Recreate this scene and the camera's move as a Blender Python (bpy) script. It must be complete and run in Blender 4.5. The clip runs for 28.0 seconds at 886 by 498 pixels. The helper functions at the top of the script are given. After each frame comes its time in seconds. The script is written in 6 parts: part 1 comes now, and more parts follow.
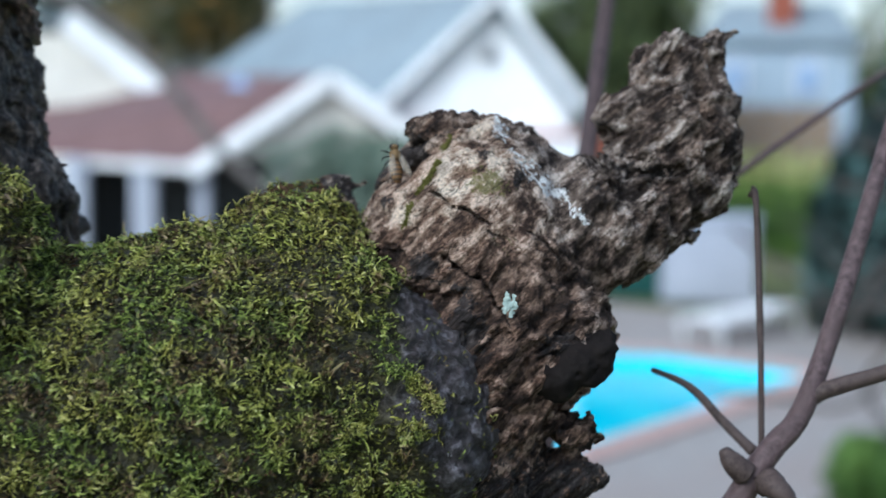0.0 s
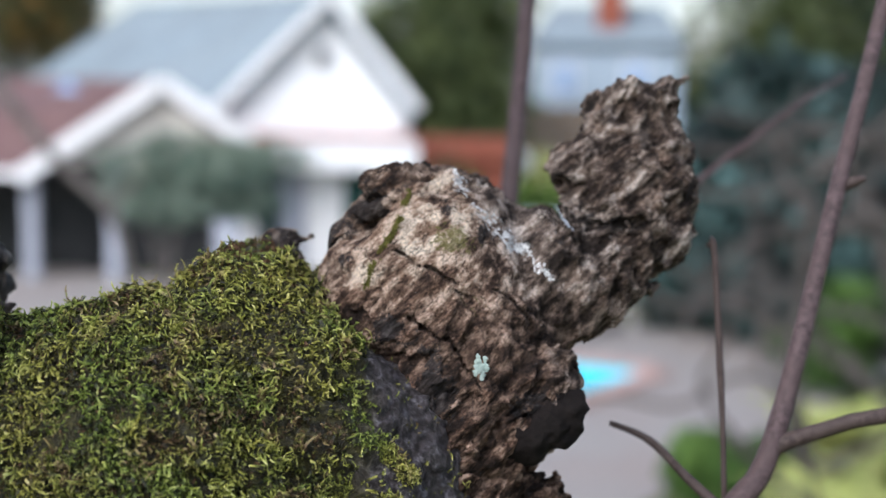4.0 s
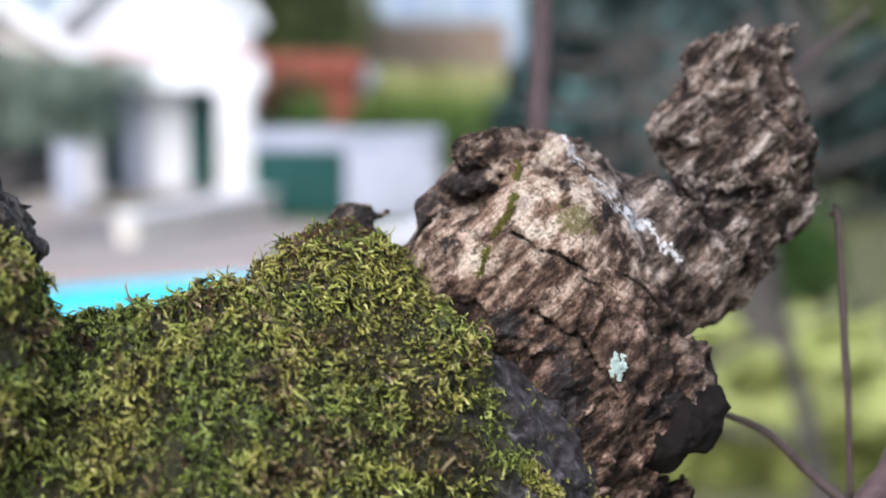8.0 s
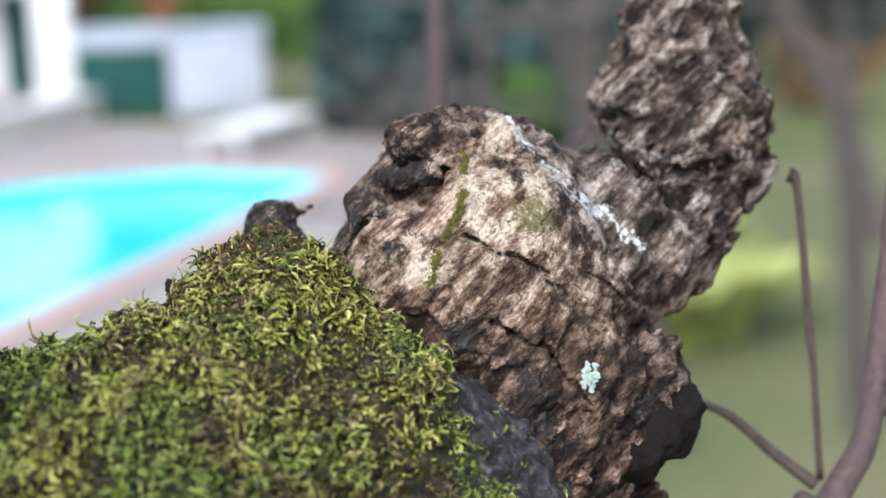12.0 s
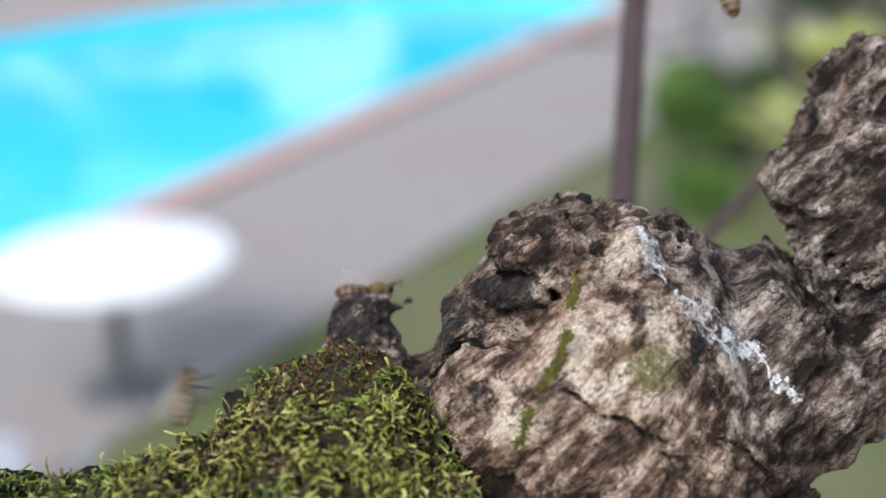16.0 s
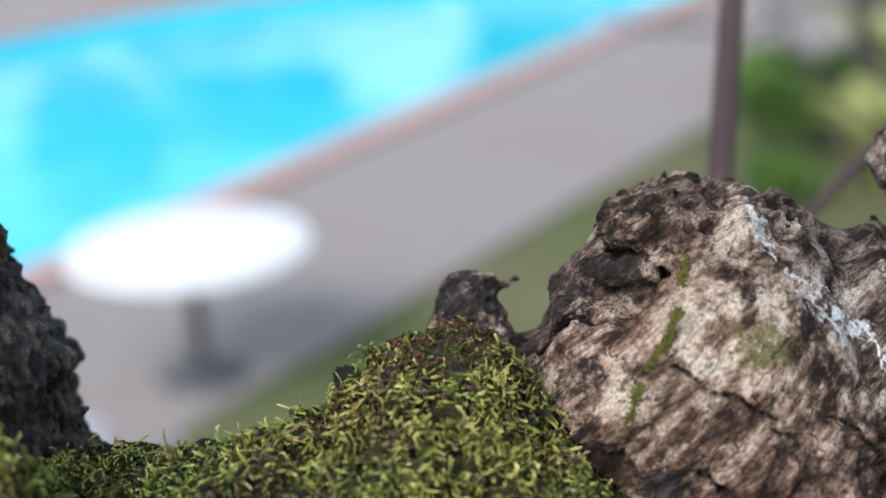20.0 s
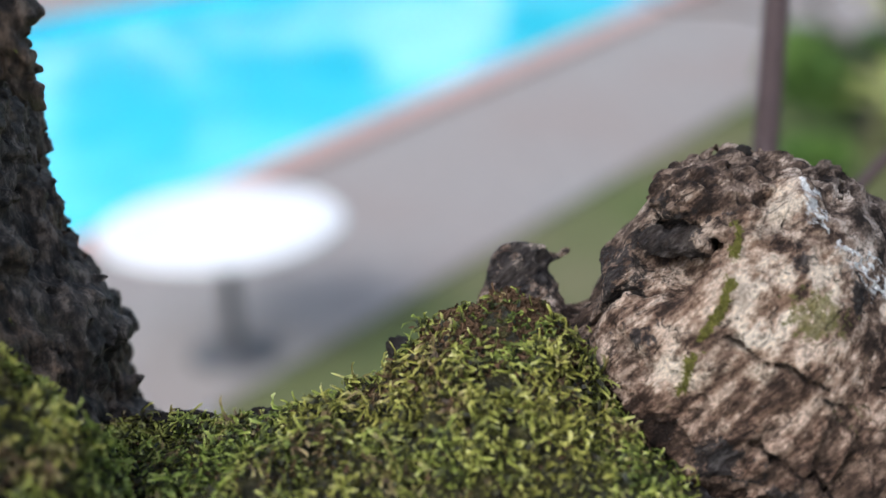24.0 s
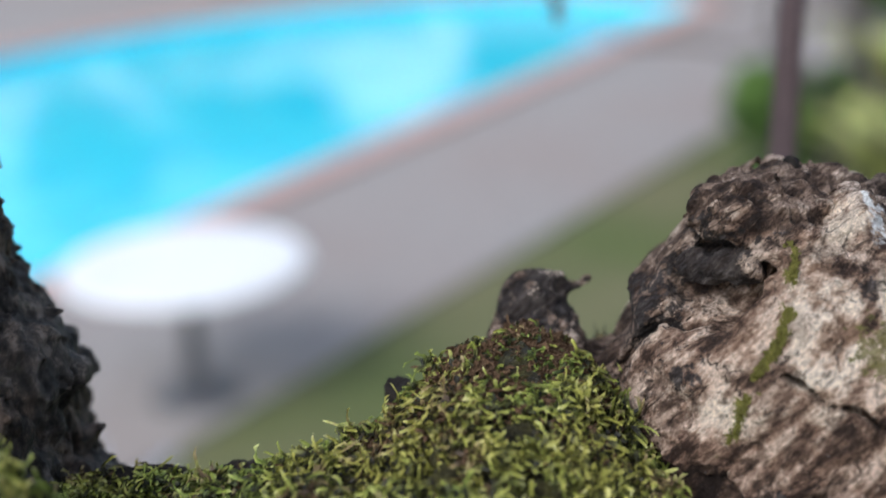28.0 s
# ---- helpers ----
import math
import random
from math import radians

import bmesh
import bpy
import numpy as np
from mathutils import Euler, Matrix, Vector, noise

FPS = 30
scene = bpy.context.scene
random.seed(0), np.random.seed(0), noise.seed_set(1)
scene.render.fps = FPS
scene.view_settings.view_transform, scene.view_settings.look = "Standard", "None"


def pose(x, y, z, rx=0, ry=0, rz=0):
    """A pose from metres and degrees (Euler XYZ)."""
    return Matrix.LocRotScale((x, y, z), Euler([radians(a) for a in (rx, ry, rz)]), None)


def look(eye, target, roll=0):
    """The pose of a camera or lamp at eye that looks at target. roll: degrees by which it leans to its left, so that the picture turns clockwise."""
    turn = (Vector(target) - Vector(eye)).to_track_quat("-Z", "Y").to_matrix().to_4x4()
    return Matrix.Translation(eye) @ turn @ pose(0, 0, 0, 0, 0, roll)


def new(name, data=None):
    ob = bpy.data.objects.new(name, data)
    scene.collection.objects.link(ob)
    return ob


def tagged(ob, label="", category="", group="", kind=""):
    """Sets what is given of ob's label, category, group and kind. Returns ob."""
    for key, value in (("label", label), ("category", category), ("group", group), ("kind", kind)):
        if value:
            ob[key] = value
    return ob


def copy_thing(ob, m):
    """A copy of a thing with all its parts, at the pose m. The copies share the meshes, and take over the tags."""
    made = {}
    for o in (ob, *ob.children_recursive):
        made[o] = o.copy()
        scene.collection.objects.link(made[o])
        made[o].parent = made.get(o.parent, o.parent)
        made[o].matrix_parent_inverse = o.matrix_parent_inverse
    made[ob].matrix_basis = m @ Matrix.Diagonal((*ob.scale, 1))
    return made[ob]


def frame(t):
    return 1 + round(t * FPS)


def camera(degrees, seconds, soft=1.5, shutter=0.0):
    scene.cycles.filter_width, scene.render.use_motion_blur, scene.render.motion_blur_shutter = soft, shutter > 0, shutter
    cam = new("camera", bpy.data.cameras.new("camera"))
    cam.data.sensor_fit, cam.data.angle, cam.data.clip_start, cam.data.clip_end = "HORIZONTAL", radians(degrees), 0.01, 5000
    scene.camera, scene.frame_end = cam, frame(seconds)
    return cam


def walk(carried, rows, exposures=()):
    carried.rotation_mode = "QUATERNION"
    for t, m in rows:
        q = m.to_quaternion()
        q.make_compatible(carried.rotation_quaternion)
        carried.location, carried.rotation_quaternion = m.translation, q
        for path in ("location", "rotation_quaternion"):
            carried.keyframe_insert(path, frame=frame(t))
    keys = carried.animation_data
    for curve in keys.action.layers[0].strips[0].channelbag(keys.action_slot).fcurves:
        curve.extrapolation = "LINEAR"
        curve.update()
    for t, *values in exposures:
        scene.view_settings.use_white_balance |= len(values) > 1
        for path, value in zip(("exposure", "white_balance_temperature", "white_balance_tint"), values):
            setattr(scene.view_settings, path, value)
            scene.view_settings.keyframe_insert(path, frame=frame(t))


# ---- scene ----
# ---------------------------------------------------------------- camera
cam = camera(31.52, 28.0, shutter=0.5)
cam.data.dof.use_dof = True
cam.data.dof.aperture_fstop = 10.5
# seconds, eye, target, roll
PATH = [
    (0, 0.0841, -0.3935, 3.3243, 0.0131, -0.0528, 3.2863, 0.52),
    (0.5, 0.0802, -0.3649, 3.3260, 0.0116, -0.0241, 3.2849, 0.84),
    (1, 0.0749, -0.3613, 3.3259, 0.0090, -0.0196, 3.2891, 1.09),
    (1.5, 0.0731, -0.3694, 3.3307, 0.0128, -0.0265, 3.2950, 1.01),
    (2, 0.0716, -0.3755, 3.3312, 0.0164, -0.0316, 3.2968, 0.82),
    (2.5, 0.0639, -0.3802, 3.3331, 0.0191, -0.0349, 3.2970, 0.60),
    (3, 0.0600, -0.3828, 3.3336, 0.0192, -0.0371, 3.2970, 0.24),
    (3.5, 0.0538, -0.3848, 3.3367, 0.0173, -0.0388, 3.2986, 0.32),
    (5.5, 0.0450, -0.3633, 3.3369, 0.0119, -0.0164, 3.3041, 0.27),
    (6, 0.0420, -0.3539, 3.3325, 0.0097, -0.0073, 3.2963, 0.03),
    (6.5, 0.0325, -0.3489, 3.3295, 0.0031, -0.0026, 3.2876, -0.35),
    (7, 0.0101, -0.3463, 3.3305, -0.0053, 0.0005, 3.2858, 0.48),
    (7.5, -0.0058, -0.3368, 3.3351, -0.0073, 0.0096, 3.2851, 0.23),
    (8, -0.0158, -0.3337, 3.3454, -0.0158, 0.0118, 3.2897, -0.00),
    (8.5, -0.0274, -0.3161, 3.3525, -0.0077, 0.0279, 3.2911, -0.92),
    (9, -0.0388, -0.2999, 3.3529, -0.0080, 0.0422, 3.2860, -0.41),
    (9.5, -0.0434, -0.2942, 3.3502, 0.0079, 0.0450, 3.2807, -0.77),
    (10, -0.0576, -0.2981, 3.3495, 0.0080, 0.0398, 3.2858, -0.42),
    (10.5, -0.0659, -0.2993, 3.3522, 0.0060, 0.0374, 3.2889, -0.96),
    (11, -0.0601, -0.3002, 3.3574, 0.0062, 0.0362, 3.2870, -1.40),
    (11.5, -0.0436, -0.3045, 3.3646, 0.0020, 0.0335, 3.2860, -2.30),
    (13.5, -0.0279, -0.2224, 3.3510, -0.0097, 0.1169, 3.2671, -0.94),
    (14, -0.0155, -0.2220, 3.3608, -0.0295, 0.1144, 3.2651, -2.02),
    (14.5, -0.0043, -0.2238, 3.3725, -0.0353, 0.1093, 3.2695, -1.71),
    (15, 0.0009, -0.2229, 3.3879, -0.0282, 0.1066, 3.2734, -1.74),
    (15.5, 0.0009, -0.2238, 3.3973, -0.0215, 0.1046, 3.2783, -1.55),
    (16, 0.0012, -0.2239, 3.3990, -0.0285, 0.1043, 3.2810, -1.90),
    (16.5, -0.0020, -0.2249, 3.3991, -0.0346, 0.1029, 3.2808, -1.81),
    (17, -0.0029, -0.2266, 3.4000, -0.0361, 0.1014, 3.2823, -1.86),
    (17.5, -0.0069, -0.2277, 3.3997, -0.0432, 0.1003, 3.2833, -2.22),
    (18, -0.0045, -0.2273, 3.3974, -0.0459, 0.1004, 3.2816, -2.43),
    (18.5, -0.0047, -0.2277, 3.3982, -0.0470, 0.0990, 3.2798, -2.50),
    (19, -0.0040, -0.2286, 3.3995, -0.0470, 0.0981, 3.2815, -2.47),
    (19.5, -0.0049, -0.2282, 3.3996, -0.0494, 0.0977, 3.2801, -2.63),
    (20, -0.0042, -0.2277, 3.3984, -0.0506, 0.0978, 3.2787, -2.67),
    (20.5, -0.0038, -0.2287, 3.3984, -0.0498, 0.0971, 3.2790, -2.48),
    (22.5, -0.0046, -0.2307, 3.3991, -0.0540, 0.0930, 3.2757, -2.69),
    (23, -0.0061, -0.2312, 3.3992, -0.0563, 0.0926, 3.2763, -2.77),
    (23.5, -0.0077, -0.2310, 3.3986, -0.0603, 0.0925, 3.2759, -2.81),
    (24, -0.0075, -0.2307, 3.3978, -0.0609, 0.0924, 3.2743, -2.89),
    (24.5, -0.0080, -0.2309, 3.3974, -0.0632, 0.0916, 3.2730, -2.87),
    (25, -0.0081, -0.2331, 3.3982, -0.0625, 0.0908, 3.2772, -2.69),
    (25.5, -0.0114, -0.2322, 3.4018, -0.0654, 0.0937, 3.2864, -3.24),
    (26, -0.0136, -0.2233, 3.3992, -0.0695, 0.1020, 3.2828, -3.57),
    (26.5, -0.0102, -0.2159, 3.3929, -0.0668, 0.1086, 3.2746, -3.62),
    (27, -0.0142, -0.2119, 3.3898, -0.0690, 0.1135, 3.2730, -3.44),
    (27.5, -0.0190, -0.2070, 3.3864, -0.0673, 0.1184, 3.2670, -2.87),
    (28, -0.0195, -0.1997, 3.3842, -0.0647, 0.1274, 3.2683, -2.68),
]
walk(cam, [(t, look((ex, ey, ez), (tx, ty, tz), roll)) for t, ex, ey, ez, tx, ty, tz, roll in PATH],
     [(0, 0.62, 5400, 4), (1.5, 0.64, 5600, 7), (3.5, 0.70, 5900, 11), (5.5, 0.74, 5950, 12), (7, 0.74, 5950, 13), (8, 1.06, 6000, 14), (11, 1.28, 5900, 8), (14, 1.02, 6000, 10), (16, 0.84, 6000, 10), (23, 0.76, 6000, 10), (26, 0.74, 6000, 10), (28, 0.62, 5950, 10)])

# ---------------------------------------------------------------- light
world = bpy.data.worlds.new("overcast_sky")
scene.world = world
world.use_nodes = True
wn = world.node_tree
for nd in list(wn.nodes):
    wn.nodes.remove(nd)
w_out = wn.nodes.new("ShaderNodeOutputWorld")
w_bg = wn.nodes.new("ShaderNodeBackground")
w_sky = wn.nodes.new("ShaderNodeTexSky")
w_hsv = wn.nodes.new("ShaderNodeHueSaturation")
w_sky.sky_type = "NISHITA"
w_sky.sun_disc = False
w_sky.sun_elevation = radians(43)
w_sky.sun_rotation = radians(210)
w_sky.dust_density = 2.0
w_sky.ozone_density = 0.6
w_hsv.inputs["Saturation"].default_value = 0.6
wn.links.new(w_sky.outputs[0], w_hsv.inputs["Color"])
wn.links.new(w_hsv.outputs[0], w_bg.inputs[0])
w_bg.inputs[1].default_value = 0.15
wn.links.new(w_bg.outputs[0], w_out.inputs[0])
sun_data = bpy.data.lights.new("sun", "SUN")
sun_data.energy = 1.35
sun_data.angle = radians(30)
sun_data.color = (1.0, 0.985, 0.96)
sun = new("sun", sun_data)
sun.matrix_world = look((-4, -7, 10.5), (0, 0, 3))

# ---------------------------------------------------------------- numpy noise and implicit surfaces
OX, OY, OZ = 0.0, 0.0, 3.29          # origin of the stub, in the world
MM = 0.001


def _hash(i, j, k, seed):
    h = (i.astype(np.int64) * 374761393 + j.astype(np.int64) * 668265263 + k.astype(np.int64) * 2147483647 + seed * 974711) & 0x7FFFFFFF
    h = ((h ^ (h >> 13)) * 1274126177) & 0x7FFFFFFF
    return ((h ^ (h >> 16)) & 0xFFFF) / 32767.5 - 1.0


def vnoise(p, seed=0):
    """Smooth value noise in -1..1 for points p (n, 3)."""
    q = np.floor(p)
    f = p - q
    q = q.astype(np.int64)
    u = f * f * (3 - 2 * f)
    out = 0
    for a in (0, 1):
        wx = u[:, 0] if a else 1 - u[:, 0]
        for b in (0, 1):
            wy = u[:, 1] if b else 1 - u[:, 1]
            for c in (0, 1):
                wz = u[:, 2] if c else 1 - u[:, 2]
                out = out + wx * wy * wz * _hash(q[:, 0] + a, q[:, 1] + b, q[:, 2] + c, seed)
    return out


def fbm(p, octaves=3, seed=0):
    out, amp = 0, 1.0
    for o in range(octaves):
        out = out + amp * vnoise(p * 2.0 ** o + 17.3 * o, seed + o)
        amp *= 0.5
    return out


def smin(a, b, k):
    h = np.clip(0.5 + 0.5 * (b - a) / k, 0, 1)
    return b * (1 - h) + a * h - k * h * (1 - h)


def smax(a, b, k):
    return -smin(-a, -b, k)


def s_ell(p, c, r):
    """Distance to an ellipsoid, roughly."""
    q = (p - np.array(c)) / np.array(r)
    k0 = np.linalg.norm(q, axis=1)
    k1 = np.linalg.norm(q / np.array(r), axis=1) + 1e-9
    return k0 * (k0 - 1) / k1


def s_cone(p, a, b, ra, rb):
    """Distance to a tapered capsule."""
    a, b = np.array(a, float), np.array(b, float)
    d = b - a
    h = np.clip(((p - a) @ d) / (d @ d), 0, 1)
    return np.linalg.norm(p - a - h[:, None] * d, axis=1) - (ra + (rb - ra) * h)


def seg_dist(p, a, b):
    a, b = np.array(a, float), np.array(b, float)
    d = b - a
    h = np.clip(((p - a) @ d) / (d @ d), 0, 1)
    return np.linalg.norm(p - a - h[:, None] * d, axis=1)


def surface(fun, lo, hi, step, core=None, band=6.0):
    """Surface nets of fun = 0 in the box lo..hi: vertices (n, 3) and quads (m, 4). Away from core = 0 only core is worked out."""
    lo, hi = np.array(lo, float), np.array(hi, float)
    n = np.ceil((hi - lo) / step).astype(int) + 1
    ax = [lo[i] + step * np.arange(n[i]) for i in range(3)]
    g = np.stack(np.meshgrid(*ax, indexing="ij"), -1).reshape(-1, 3)
    first = core or fun
    v = np.concatenate([first(some) for some in np.array_split(g, max(1, len(g) // 100000))])
    if core:
        near = np.flatnonzero(np.abs(v) < band)
        v[near] = np.concatenate([fun(some) for some in np.array_split(g[near], max(1, len(near) // 100000))])
    v = v.reshape(n)
    inside = v < 0
    m = n - 1
    cnt = np.zeros(m)
    acc = np.zeros((*m, 3))
    corner = [(a, b, c) for a in (0, 1) for b in (0, 1) for c in (0, 1)]
    edges = [(a, b) for i, a in enumerate(corner) for b in corner[i + 1:] if sum(abs(x - y) for x, y in zip(a, b)) == 1]

    def cut(arr, c):
        return arr[c[0]:c[0] + m[0], c[1]:c[1] + m[1], c[2]:c[2] + m[2]]
    for a, b in edges:
        va, vb = cut(v, a), cut(v, b)
        hit = (va < 0) != (vb < 0)
        t = np.where(hit, va / np.where(hit, va - vb, 1), 0)
        cnt += hit
        for i in range(3):
            acc[..., i] += np.where(hit, a[i] + t * (b[i] - a[i]), 0)
    use = cnt > 0
    idx = np.full(m, -1, np.int64)
    idx[use] = np.arange(use.sum())
    cells = np.argwhere(use)
    verts = lo + step * (cells + acc[use] / cnt[use][:, None])
    quads = []
    for axis in range(3):
        o = [i for i in range(3) if i != axis]
        sl = [slice(1, m[i]) for i in range(3)]
        sl[axis] = slice(0, m[axis])
        e0 = inside[tuple(sl)]
        sl2 = list(sl)
        sl2[axis] = slice(1, m[axis] + 1)
        e1 = inside[tuple(sl2)]
        cr = np.argwhere(e0 != e1)
        flip = e0[tuple(cr.T)]
        cr = cr + np.array([0 if i == axis else 1 for i in range(3)])
        q = []
        for du, dv in ((0, 0), (1, 0), (1, 1), (0, 1)):
            c = cr.copy()
            c[:, o[0]] -= du
            c[:, o[1]] -= dv
            q.append(idx[tuple(c.T)])
        q = np.stack(q, 1)
        if axis == 1:
            flip = ~flip
        q[~flip] = q[~flip][:, ::-1]
        quads.append(q)
    quads = np.concatenate(quads)
    quads = quads[(quads >= 0).all(1)]
    return verts, quads


def np_mesh(name, verts, faces, smooth=True, masks=None):
    """A mesh from arrays; all faces have the same number of corners."""
    me = bpy.data.meshes.new(name)
    nf, k = faces.shape
    me.vertices.add(len(verts))
    me.vertices.foreach_set("co", np.asarray(verts, np.float32).ravel())
    me.loops.add(nf * k)
    me.loops.foreach_set("vertex_index", faces.astype(np.int32).ravel())
    me.polygons.add(nf)
    me.polygons.foreach_set("loop_start", np.arange(0, nf * k, k, dtype=np.int32))
    me.polygons.foreach_set("loop_total", np.full(nf, k, np.int32))
    me.polygons.foreach_set("use_smooth", np.full(nf, smooth))
    for key, val in (masks or {}).items():
        at = me.attributes.new(key, "FLOAT", "POINT")
        at.data.foreach_set("value", np.asarray(val, np.float32))
    me.update(calc_edges=True)
    return me


def place_mm(verts):
    return np.asarray(verts) * MM + np.array([OX, OY, OZ])


# ---------------------------------------------------------------- materials
def mat(name, base=(0.5, 0.5, 0.5), rough=0.8, metal=0.0, spec=0.4):
    m = bpy.data.materials.new(name)
    m.use_nodes = True
    b = m.node_tree.nodes["Principled BSDF"]
    b.inputs["Base Color"].default_value = (*base, 1)
    b.inputs["Roughness"].default_value = rough
    b.inputs["Metallic"].default_value = metal
    b.inputs["Specular IOR Level"].default_value = spec
    return m


def nodes_of(m):
    return m.node_tree.nodes, m.node_tree.links, m.node_tree.nodes["Principled BSDF"]


def ramp(m, fac, stops):
    n, l, b = nodes_of(m)
    r = n.new("ShaderNodeValToRGB")
    while len(r.color_ramp.elements) < len(stops):
        r.color_ramp.elements.new(0.5)
    for e, (p, c) in zip(r.color_ramp.elements, stops):
        e.position, e.color = p, (*c, 1)
    l.new(fac, r.inputs[0])
    return r.outputs[0]


def noise_tex(m, scale, detail=4, rough=0.6, stretch=None, rot=None):
    """Noise on object coordinates."""
    n, l, b = nodes_of(m)
    tc = n.new("ShaderNodeTexCoord")
    t = n.new("ShaderNodeTexNoise")
    t.inputs["Scale"].default_value = scale
    t.inputs["Detail"].default_value = detail
    t.inputs["Roughness"].default_value = rough
    src = tc.outputs["Object"]
    if stretch:
        mp = n.new("ShaderNodeMapping")
        mp.vector_type = "TEXTURE"
        mp.inputs["Scale"].default_value = [1 / q for q in stretch]
        if rot:
            mp.inputs["Rotation"].default_value = [radians(a) for a in rot]
        l.new(src, mp.inputs[0])
        src = mp.outputs[0]
    l.new(src, t.inputs["Vector"])
    return t.outputs["Fac"]


def mix(m, fac, a, b_, mode="MIX"):
    n, l, b = nodes_of(m)
    x = n.new("ShaderNodeMix")
    x.data_type = "RGBA"
    x.blend_type = mode
    for val, sock in ((fac, x.inputs[0]), (a, x.inputs[6]), (b_, x.inputs[7])):
        if isinstance(val, (int, float)):
            sock.default_value = val
        elif isinstance(val, tuple):
            sock.default_value = (*val, 1)
        else:
            l.new(val, sock)
    return x.outputs[2]


def math_node(m, op, a, b_=0.5):
    n, l, b = nodes_of(m)
    x = n.new("ShaderNodeMath")
    x.operation = op
    for val, sock in ((a, x.inputs[0]), (b_, x.inputs[1])):
        if isinstance(val, (int, float)):
            sock.default_value = val
        else:
            l.new(val, sock)
    return x.outputs[0]


def attr(m, name):
    n, l, b = nodes_of(m)
    a = n.new("ShaderNodeAttribute")
    a.attribute_name = name
    return a.outputs["Fac"]


def bump(m, height, strength=0.5, dist=0.001):
    n, l, b = nodes_of(m)
    x = n.new("ShaderNodeBump")
    x.inputs["Strength"].default_value = strength
    x.inputs["Distance"].default_value = dist
    l.new(height, x.inputs["Height"])
    l.new(x.outputs[0], b.inputs["Normal"])


def colour(m, sock):
    n, l, b = nodes_of(m)
    l.new(sock, b.inputs["Base Color"])


def mottled(name, c1, c2, scale, rough=0.85, detail=5, bump_d=0.0, bump_s=0.5, spec=0.3, stretch=None, c3=None, scale2=None):
    """Two or three colours that vary at two scales, with relief."""
    m = mat(name, c1, rough, spec=spec)
    f = noise_tex(m, scale, detail, 0.65, stretch)
    col = ramp(m, f, [(0.35, c1), (0.65, c2)])
    f2 = noise_tex(m, scale2 or scale * 0.17, 3, 0.5)
    col = mix(m, ramp(m, f2, [(0.4, (0, 0, 0)), (0.65, (1, 1, 1))]), col, c3 or tuple(0.75 * c for c in c2))
    colour(m, col)
    if bump_d:
        bump(m, f, bump_s, bump_d)
    return m


def attr_noise(m, name, scale, lo=0.35, hi=0.6, stretch=None, rot=None):
    """A mask whose edge is broken up by noise."""
    f = noise_tex(m, scale, 7, 0.78, stretch, rot)
    s = math_node(m, "ADD", attr(m, name), math_node(m, "MULTIPLY", math_node(m, "SUBTRACT", f, 0.5), 2.6))
    return ramp(m, s, [(lo, (0, 0, 0)), (hi, (1, 1, 1))])




def bark_material():
    m = mat("trunk_bark", (0.03, 0.025, 0.02), 0.6, spec=0.4)
    f = noise_tex(m, 340, 9, 0.75, (1.0, 1.0, 0.55))
    col = ramp(m, f, [(0.39, (0.007, 0.006, 0.005)), (0.46, (0.028, 0.023, 0.020)), (0.53, (0.070, 0.056, 0.046)), (0.60, (0.19, 0.155, 0.13))])
    warm = ramp(m, noise_tex(m, 55, 5, 0.65), [(0.46, (0, 0, 0)), (0.62, (1, 1, 1))])
    col = mix(m, math_node(m, "MULTIPLY", warm, 0.75), col, ramp(m, f, [(0.39, (0.012, 0.007, 0.004)), (0.48, (0.06, 0.036, 0.021)), (0.60, (0.20, 0.125, 0.075))]))
    algae = ramp(m, noise_tex(m, 38, 6, 0.7), [(0.56, (0, 0, 0)), (0.66, (1, 1, 1))])
    col = mix(m, math_node(m, "MULTIPLY", algae, 0.55), col, (0.045, 0.048, 0.012))
    # shade in the furrows is painted in, by depth of relief
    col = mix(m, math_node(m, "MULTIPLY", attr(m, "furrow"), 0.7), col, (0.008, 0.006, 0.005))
    colour(m, col)
    bump(m, f, 0.9, 0.0022)
    return m


M_BARK = bark_material()
M_CHAR = mottled("blackened_wood", (0.008, 0.007, 0.006), (0.035, 0.029, 0.025), 420, 0.9, 8, 0.002, 0.9, spec=0.15)
M_STEM = mottled("stem_bark", (0.040, 0.024, 0.024), (0.135, 0.090, 0.089), 420, 0.55, 8, 0.0010, 0.8, c3=(0.085, 0.055, 0.052), scale2=70)
M_TWIG = mottled("twig_bark", (0.035, 0.023, 0.02), (0.085, 0.06, 0.052), 500, 0.7, 4, 0.0004, 0.5)


def part(name, me_or_bm, material, parent=None, label="", kind=""):
    """Links a mesh or a bmesh as one mesh object under a thing or part."""
    if isinstance(me_or_bm, bmesh.types.BMesh):
        me = bpy.data.meshes.new(name)
        me_or_bm.to_mesh(me)
        me_or_bm.free()
    else:
        me = me_or_bm
    if material and not me.materials:
        me.materials.append(material)
    ob = new(name, me)
    if parent:
        ob.parent = parent
    if label or kind:
        tagged(ob, label, kind=kind)
    return ob


def thing(name, at, label, category, group="", kind="", rz=0.0):
    ob = new(name)
    ob.empty_display_size = 0.05
    ob.matrix_world = pose(*at, 0, 0, rz)
    return tagged(ob, label, category, group, kind)


def box(size, at=(0, 0, 0), bevel=0.0, rz=0.0):
    bm = bmesh.new()
    m = pose(*at, 0, 0, rz) @ Matrix.Diagonal((*size, 1))
    bmesh.ops.create_cube(bm, size=1, matrix=m)
    if bevel:
        bmesh.ops.bevel(bm, geom=bm.edges[:], offset=bevel, segments=2, affect="EDGES")
    return bm


